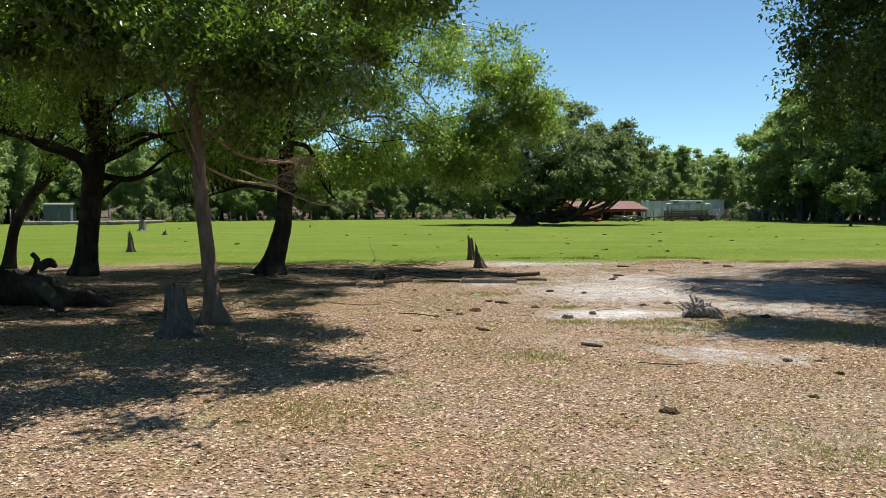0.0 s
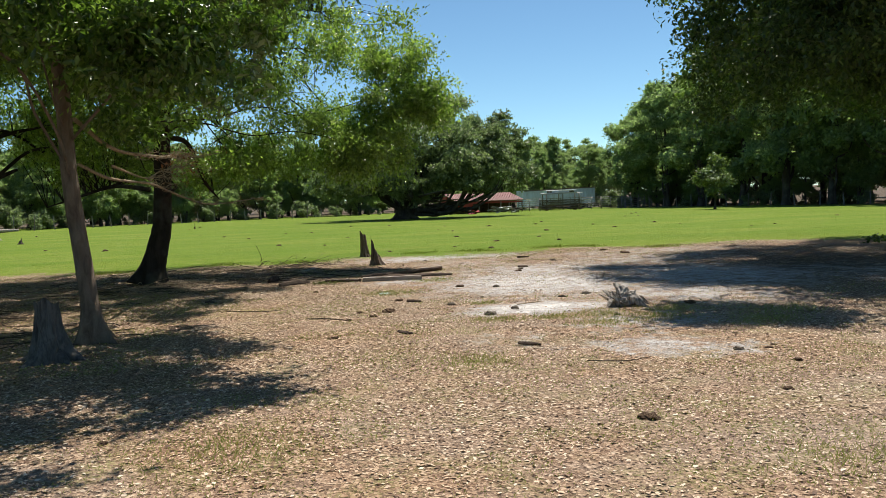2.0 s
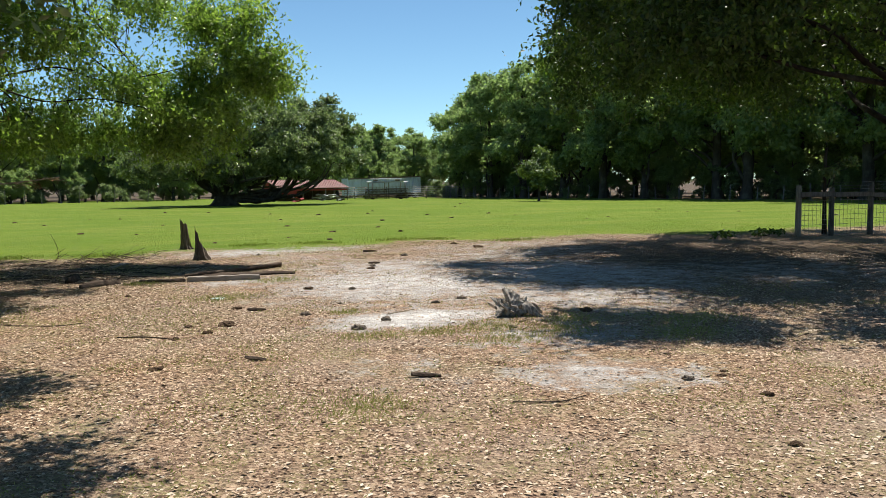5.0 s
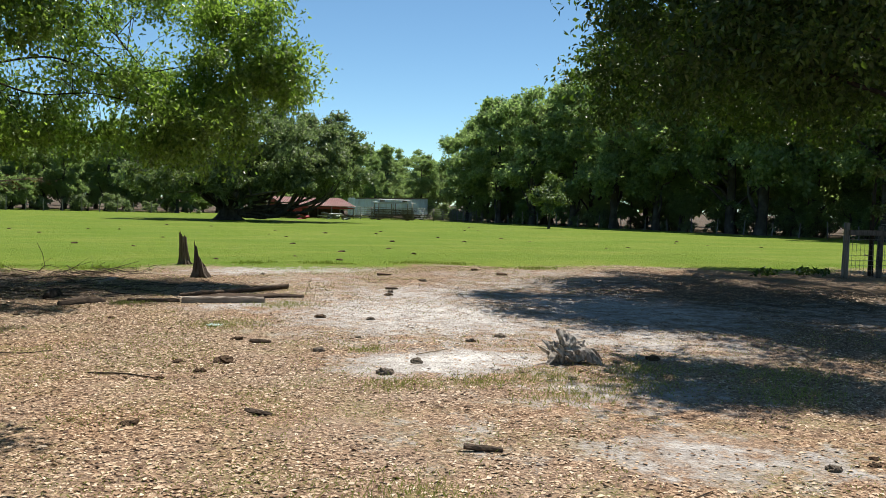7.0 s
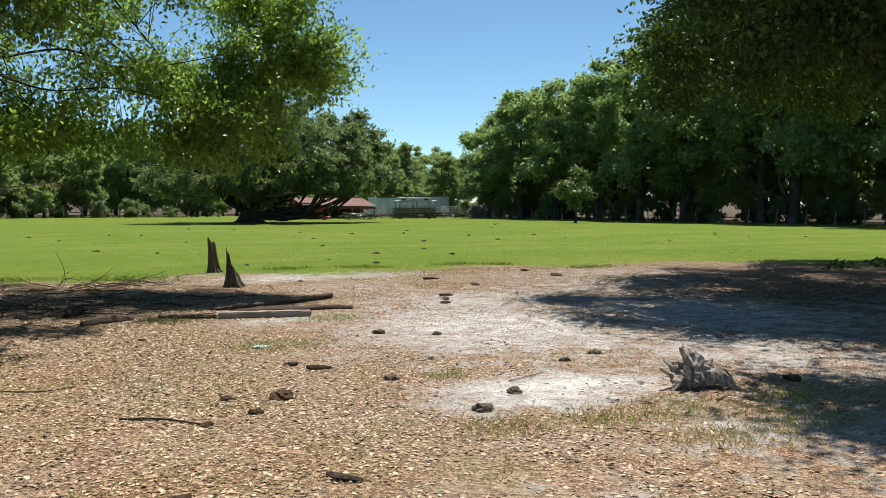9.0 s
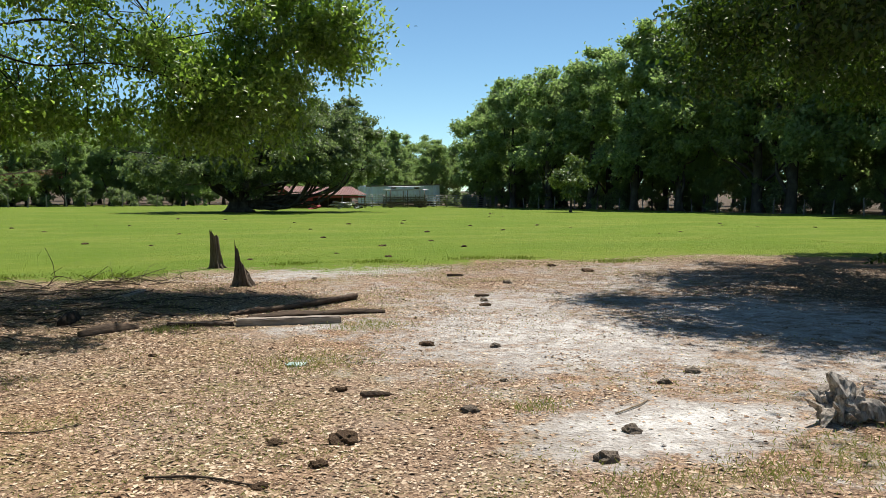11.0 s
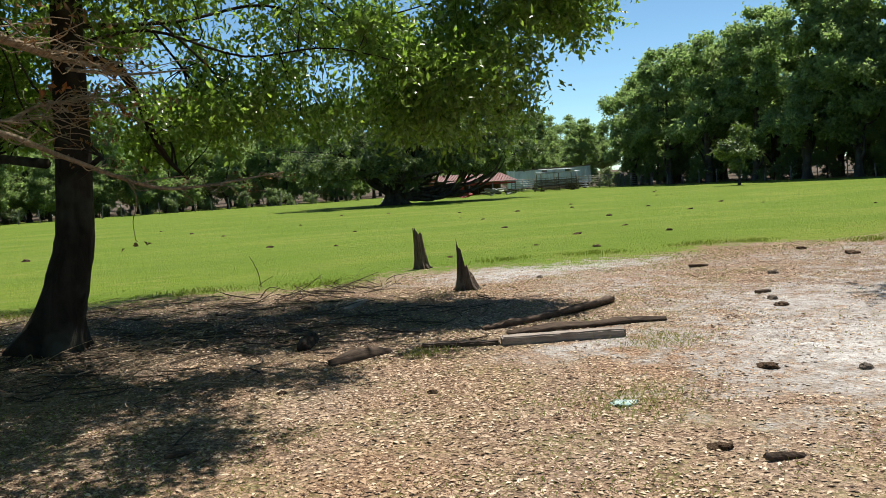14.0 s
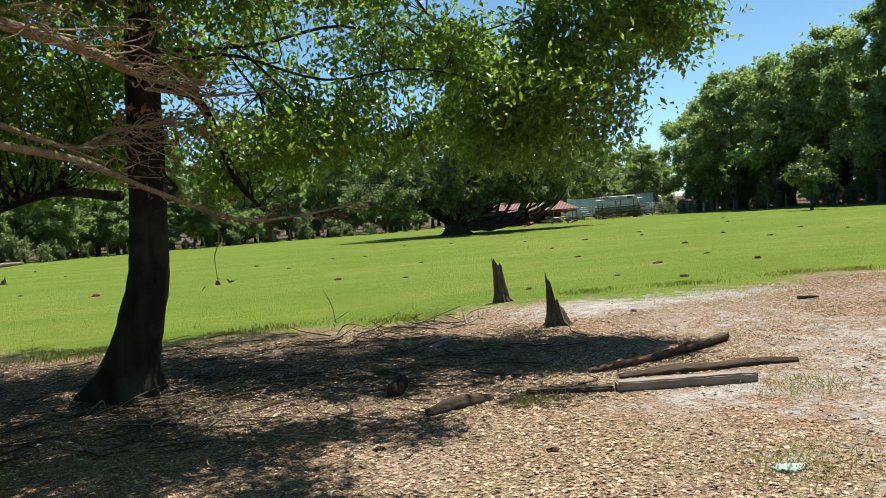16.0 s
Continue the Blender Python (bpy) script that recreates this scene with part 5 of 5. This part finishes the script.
def trailer():
    a, b = Vector((40.0, 104.2)), Vector((50.3, 104.6))
    base = gz(45, 104)
    root = thing("box_trailer", "long white weathered box trailer with rust streaks", "trailer", ((a.x + b.x) / 2, (a.y + b.y) / 2, base), 2)
    long = 10.3
    box("body", (long, 2.5, 2.15), (0, 0, 1.62), TRAILER_WHITE, root, "", 0.04, (0, -1.4, 0))
    for k in range(21):
        box("side_rib", (0.06, 0.04, 2.0), (-long / 2 + 0.25 + k * 0.49, -1.27, 1.62 + (k - 10) * 0.012), TRAILER_WHITE, root, "", 0.008)
    box("top_rail", (long + 0.04, 0.08, 0.14), (0, -1.28, 2.66), sheet_rail, root, "rusty top rail", 0.01, (0, -1.4, 0))
    box("bottom_rail", (long + 0.04, 0.08, 0.16), (0, -1.28, 0.55), sheet_rail, root, "rusty bottom rail", 0.01, (0, -1.4, 0))
    for x in (3.1, 4.4):
        for y in (-0.95, 0.95):
            v, f = tube([(x, y - 0.14, 0.46, 0.44), (x, y - 0.15, 0.46, 0.47), (x, y + 0.15, 0.46, 0.47), (x, y + 0.14, 0.46, 0.44)], 18, 1)
            wheel = part("wheel", mesh_from("wheel", v, f, BLACK, False), root)
            rod("hub", (x, y - 0.17, 0.46), (x, y + 0.17, 0.46), 0.2, GALV, wheel, 12, "grey metal hub")
    for y in (-0.8, 0.8):
        box("landing_leg", (0.12, 0.12, 0.6), (-4.2, y, 0.28), sheet_rail, root)
    return root


sheet_rail = sheet_metal("rail_rust", (0.22, 0.17, 0.15), (0.12, 0.07, 0.05), 0.6)
trailer()


def roofed_shed():
    x0, y0 = 33.0, 98.5
    z = gz(x0, y0)
    root = thing("pole_shed", "open pole shed with a rusty red metal roof", "shed", (x0, y0, z), 3)
    roof = part("roof", mesh_from_bm("roof", box_bm((8.8, 0.06, 4.4), (0, 0, 0), 0.0), ROOF_RED), root, "rusty red corrugated roof")
    roof.matrix_basis = pose(0, 0, 1.9, -78, 0, 0)
    for k in range(28):
        box("roof_rib", (0.04, 0.05, 4.4), (-4.2 + k * 0.31, -0.05, 0), ROOF_RED, roof, "", 0.0)
    for x in (-4.2, -1.4, 1.4, 4.2):
        for y, h in ((-2.0, 1.33), (2.0, 2.4)):
            rod("post", (x, y, -0.05), (x, y, h), 0.08, WOOD_GREY, root)
    box("front_beam", (8.6, 0.1, 0.2), (0, -2.0, 1.24), RED_PAINT, root, "red painted beam")
    box("back_wall", (8.6, 0.06, 2.3), (0, 2.1, 1.15), WOOD_ROT, root)
    return root


roofed_shed()


def wagon():
    """The red implement under the low limbs."""
    x0, y0 = 27.6, 92.0
    root = thing("farm_wagon", "old red farm wagon parked under low limbs", "wagon", (x0, y0, gz(x0, y0)), 5)
    box("bed", (3.2, 1.5, 0.45), (0, 0, 1.0), RED_PAINT, root)
    for x in (-1.1, 1.1):
        for y in (-0.75, 0.75):
            v, f = tube([(x, y - 0.09, 0.4, 0.34), (x, y - 0.1, 0.4, 0.4), (x, y + 0.1, 0.4, 0.4), (x, y + 0.09, 0.4, 0.34)], 16, 1)
            wheel = part("wheel", mesh_from("wheel", v, f, BLACK), root)
            rod("hub", (x, y - 0.12, 0.4), (x, y + 0.12, 0.4), 0.16, RED_PAINT, wheel, 12, "red painted hub")
    rod("drawbar", (-1.6, 0, 0.7), (-3.0, 0, 0.35), 0.06, RED_PAINT, root)
    box("headboard", (0.1, 1.5, 0.9), (-1.55, 0, 1.55), RED_PAINT, root)
    return root


wagon()


def cattle_panel(x, y, turn, long, k):
    root = thing("cattle_panel", "grey tubular metal cattle panel in the yard", "fence panel", (x, y, gz(x, y)), turn, "cattle panels")
    for j in range(6):
        rod("rail", (-long / 2, 0, 0.25 + j * 0.24), (long / 2, 0, 0.25 + j * 0.24), 0.03, GALV, root, 6)
    for e in (-1, 0, 1):
        rod("upright", (e * long / 2, 0, 0.0), (e * long / 2, 0, 1.5), 0.04, GALV, root, 6)


for k in range(7):
    cattle_panel(38.5 + k * 2.75, 97.4 - 0.2 * (k % 2), 3 * (k % 3) - 3, 2.7, k)


def board_stack(x, y, n, long, turn, material, label, top=0.0, lift=0.0):
    root = thing("board_stack", label, "board stack", (x, y, gz(x, y) + lift), turn, "stacks in the yard")
    r_ = random.Random(n)
    for k in range(n):
        for m in range(2):
            box("board", (long * r_.uniform(0.85, 1.05), 0.3, 0.05), (r_.uniform(-0.2, 0.2), -0.2 + m * 0.36, 0.16 + k * 0.085 + top), material, root, "", 0.005, (0, 0, r_.uniform(-2, 2)))
    for e in (-0.35, 0.35):
        box("bearer", (0.12, 0.9, 0.14), (e * long, 0, 0.07), WOOD_ROT, root)
    return root


board_stack(41.8, 95.4, 14, 5.4, 2, WOOD_ROT, "stack of weathered brown boards")


def sheet_rack():
    x0, y0 = 42.8, 97.6
    root = thing("sheet_rack", "raised rack loaded with pale roofing sheets", "rack", (x0, y0, gz(x0, y0)), 0)
    for x in (-2.2, 0, 2.2):
        for y in (-0.6, 0.6):
            rod("leg", (x, y, 0), (x, y, 2.0), 0.06, WOOD_GREY, root)
    for k, (l, z, dx) in enumerate(((5.2, 2.03, 0.2), (4.6, 2.12, -0.3), (4.2, 2.42, 0.1))):
        box("sheet", (l, 1.2, 0.05), (dx, 0, z), PALE_METAL, root, "", 0.005, (2, -1.5 + k, 0))
    for x in (-1.5, 1.5):
        box("spacer", (0.15, 1.1, 0.2), (x, 0, 2.27), WOOD_GREY, root)


sheet_rack()


def heap(x, y, label, pieces, seed, material):
    """Scrap sheets and boards thrown together."""
    root = thing("scrap_heap", label, "scrap heap", (x, y, gz(x, y)), 0, "scrap in the yard")
    r_ = random.Random(seed)
    for k in range(pieces):
        box("scrap", (r_.uniform(0.6, 1.6), r_.uniform(0.2, 0.6), r_.uniform(0.04, 0.16)), (r_.uniform(-1, 1), r_.uniform(-0.5, 0.5), 0.12 + 0.06 * k), material[k % len(material)], root, "", 0.005, (r_.uniform(-15, 15), r_.uniform(-18, 18), r_.uniform(-40, 40)))


heap(31.5, 89.5, "heap of pale scrap sheets and boards", 9, 3, (PALE_METAL, WOOD_GREY, GALV))
heap(34.2, 90.2, "heap of grey scrap boards and metal", 7, 4, (GALV, PALE_METAL, WOOD_ROT))
heap(27.5, 88.0, "heap of reddish scrap and boards", 8, 5, (RED_PAINT, WOOD_ROT, WOOD_GREY))
heap(20.8, 88.5, "heap of pale scrap under low limbs", 7, 6, (PALE_METAL, GALV))


def post_fence(points, step, label, height=1.25, seed=1, wires=3):
    """Rough posts with wires along a line of the plan."""
    root = thing("post_fence", label, "fence", (0, 0, 0), 0, "far fences")
    r_ = random.Random(seed)
    p = [Vector(q) for q in points]
    lines = []
    for a, b in zip(p, p[1:]):
        n = max(1, int((b - a).length / step))
        for k in range(n):
            q = a + (b - a) * (k / n)
            h = height * r_.uniform(0.85, 1.15)
            z = gz(q.x, q.y)
            v, f = tube([(q.x, q.y, z - 0.1, 0.06), (q.x + r_.uniform(-0.16, 0.16), q.y, z + h, 0.05)], 6, 1)
            part("post", mesh_from("post", v, f, WOOD_GREY), root)
            lines.append((q.x, q.y, z))
    for j in range(wires):
        rows = [(x, y, z + height * (0.3 + 0.3 * j), 0.004) for x, y, z in lines]
        part("wire", mesh_from("wire", *tube(rows, 4, 1), GALV), root)


post_fence(((17, 112), (5, 108), (-8, 101), (-20, 92), (-28, 80)), 1.9, "rough leaning wooden posts along the far pasture edge", 1.35, 2, 0)
post_fence(((53, 100), (54.5, 84), (58, 70), (60, 56), (60, 42), (56, 24)), 2.6, "rough wooden posts before the wood", 1.3, 3, 0)
post_fence(((50.5, 97.2), (57, 95.5)), 0.8, "close-set dark posts beside the yard", 1.5, 4, 2)


def left_shed():
    root = thing("small_shed", "small blue-grey sheet-metal shed at the wood", "shed", (-26.5, 86.5, gz(-26.5, 86.5)), 8)
    box("wall", (2.4, 1.8, 1.9), (0, 0, 0.95), BLUE_METAL, root)
    box("roof", (2.7, 2.1, 0.1), (0, 0, 1.97), GALV, root, "", 0.01, (4, 0, 0))
    door = box("door", (0.8, 0.05, 1.6), (0.5, -0.92, 0.85), BLUE_METAL, root)
    box("handle", (0.04, 0.05, 0.16), (-0.3, -0.05, 0.0), GALV, door, "grey metal handle", 0.005)
    for k in range(9):
        rod("fence_rail", (-8.5 + k * 0.7, 0, 0), (-8.5 + k * 0.7, 0, 1.5), 0.07, WOOD_GREY, root, 6)


left_shed()
for k, (x, y, l, a) in enumerate(((-25, 80.5, 5.5, 0.1), (-21, 80.8, 4.5, -0.1), (-19, 82, 3.5, 0.3), (-17.5, 84, 3.0, 0.0))):
    c, s2 = math.cos(a) * l / 2, math.sin(a) * l / 2
    log("fallen_log", "bleached fallen log at the pasture edge", (on(x - c, y - s2, 0.2, 0.2), on(x, y, 0.22, 0.18), on(x + c, y + s2, 0.25, 0.1)), WOOD_SILVER, 30 + k)

# ---- loose leaves and grass ----


def strewn_leaves():
    rng = np.random.default_rng(77)
    n = 1000000
    x = -6.5 + 22.0 * rng.random(n) ** 1.15
    y = 1.5 + 21.0 * rng.random(n) ** 0.85
    keep = rng.random(n) < (1 - 0.9 * np.clip(sand_mask(x, y) * 1.5 + (vnoise(x * 1.9, y * 1.9, 23) - 0.5) * 0.9, 0, 1)) * (1 - grass_mask(x, y)) * (1 - 0.5 * bare_shade_mask(x, y)) * np.clip(0.2 + 0.75 * vnoise(x * 0.8, y * 0.8, 21) + 0.9 * (vnoise(x * 3.1, y * 3.1, 25) - 0.35), 0.05, 1.0)
    x, y = x[keep], y[keep]
    n = len(x)
    c = np.stack([x, y, ground_z(x, y) + 0.001 + 0.007 * rng.random(n) ** 2], axis=1)
    a = rng.uniform(0, 6.283, n)
    way = np.stack([np.cos(a), np.sin(a), rng.normal(0, 0.06, n)], axis=1)
    face = np.stack([rng.normal(0, 0.22, n), rng.normal(0, 0.22, n), np.ones(n)], axis=1)
    length = 0.014 + 0.038 * rng.random(n) ** 1.4
    me = leaves_mesh("leaf_litter", c, way, face, length, length * rng.uniform(0.36, 0.7, n), LITTER, 0.08)
    tagged(new("leaf_litter", me), "dry brown and tan fallen oak leaves", "leaf litter", kind="stuff")


def blades(name, label, x, y, tall, wide, material, seed, lean=0.5):
    rng = np.random.default_rng(seed)
    n = len(x)
    a = rng.uniform(0, 6.283, n)
    way = np.stack([np.cos(a) * lean * rng.random(n), np.sin(a) * lean * rng.random(n), np.ones(n)], axis=1)
    face = np.stack([np.sin(a), -np.cos(a), np.zeros(n)], axis=1)
    h = tall * rng.uniform(0.5, 1.4, n)
    c = np.stack([x, y, ground_z(x, y) + h * 0.42], axis=1)
    tagged(new(name, leaves_mesh(name, c, way, face, h, wide * rng.uniform(0.7, 1.3, n), material, 0.1)), label, "grass", kind="stuff")


strewn_leaves()
g = np.random.default_rng(88)
gx_ = g.uniform(-14, 24, 150000)
gy_ = 19.5 + 17 * g.random(150000) ** 1.5
keep = g.random(150000) < grass_mask(gx_, gy_) * (0.4 + 0.8 * vnoise(gx_ * 1.3, gy_ * 1.3, 31)) * np.clip((33 - gy_) / 11, 0, 1)
blades("pasture_grass", "short bright green pasture grass", gx_[keep][::2], gy_[keep][::2], 0.02, 0.010, GRASS, 89)
gx_, gy_ = g.uniform(-5, 11, 200000), g.uniform(2, 23.5, 200000)
spread = np.clip((vnoise(gx_ * 0.7, gy_ * 0.7, 41) * 0.5 + vnoise(gx_ * 2.1, gy_ * 2.1, 43) * 0.5 - 0.45) * 7, 0, 1)
keep = g.random(200000) < spread * (1 - 0.8 * np.clip(sand_mask(gx_, gy_) * 1.5, 0, 1)) * (1 - 0.9 * bare_shade_mask(gx_, gy_))
tufts = ((4.6, 10.54, 0.45), (5.1, 10.04, 0.4), (3.9, 10.54, 0.3), (4.3, 9.84, 0.4), (3.6, 12.25, 0.2), (5.6, 10.54, 0.35), (2.6, 14.4, 0.5), (1.9, 16.6, 0.25), (6.8, 9.84, 0.5), (3.2, 10.64, 0.3), (-0.2, 6.24, 0.5), (1.2, 4.24, 0.5), (3.4, 4.64, 0.6), (2.2, 8.24, 0.4), (6.2, 9.24, 0.4), (3.9, 15.9, 0.4))
tx, ty = [], []
for x, y, r in tufts:
    k = int(1300 * r)
    tx.append(g.normal(x, r * 0.6, k))
    ty.append(g.normal(y, r * 0.45, k))
wx, wy = [], []
for x, y, r in ((9.5, 23.4, 0.5), (10.4, 23.0, 0.4), (7.2, 23.3, 0.5), (2.0, 22.6, 0.5), (-2.5, 22.0, 0.6), (12.0, 21.6, 0.5), (5.6, 23.6, 0.4), (0.2, 22.9, 0.5)):
    k = int(700 * r)
    wx.append(g.normal(x, r * 0.7, k))
    wy.append(g.normal(y, r * 0.4, k))
blades("edge_grass", "taller bright green grass at the sand edge", np.concatenate(wx), np.concatenate(wy), 0.085, 0.009, GRASS, 92, 0.8)
blades("grass_tuft", "yellow-green grass tufts on sandy ground", np.concatenate(tx), np.concatenate(ty), 0.045, 0.006, TUFT, 91, 1.2)
blades("thin_grass", "sparse yellow-green grass between fallen leaves", gx_[keep], gy_[keep], 0.026, 0.006, TUFT, 90, 2.0)
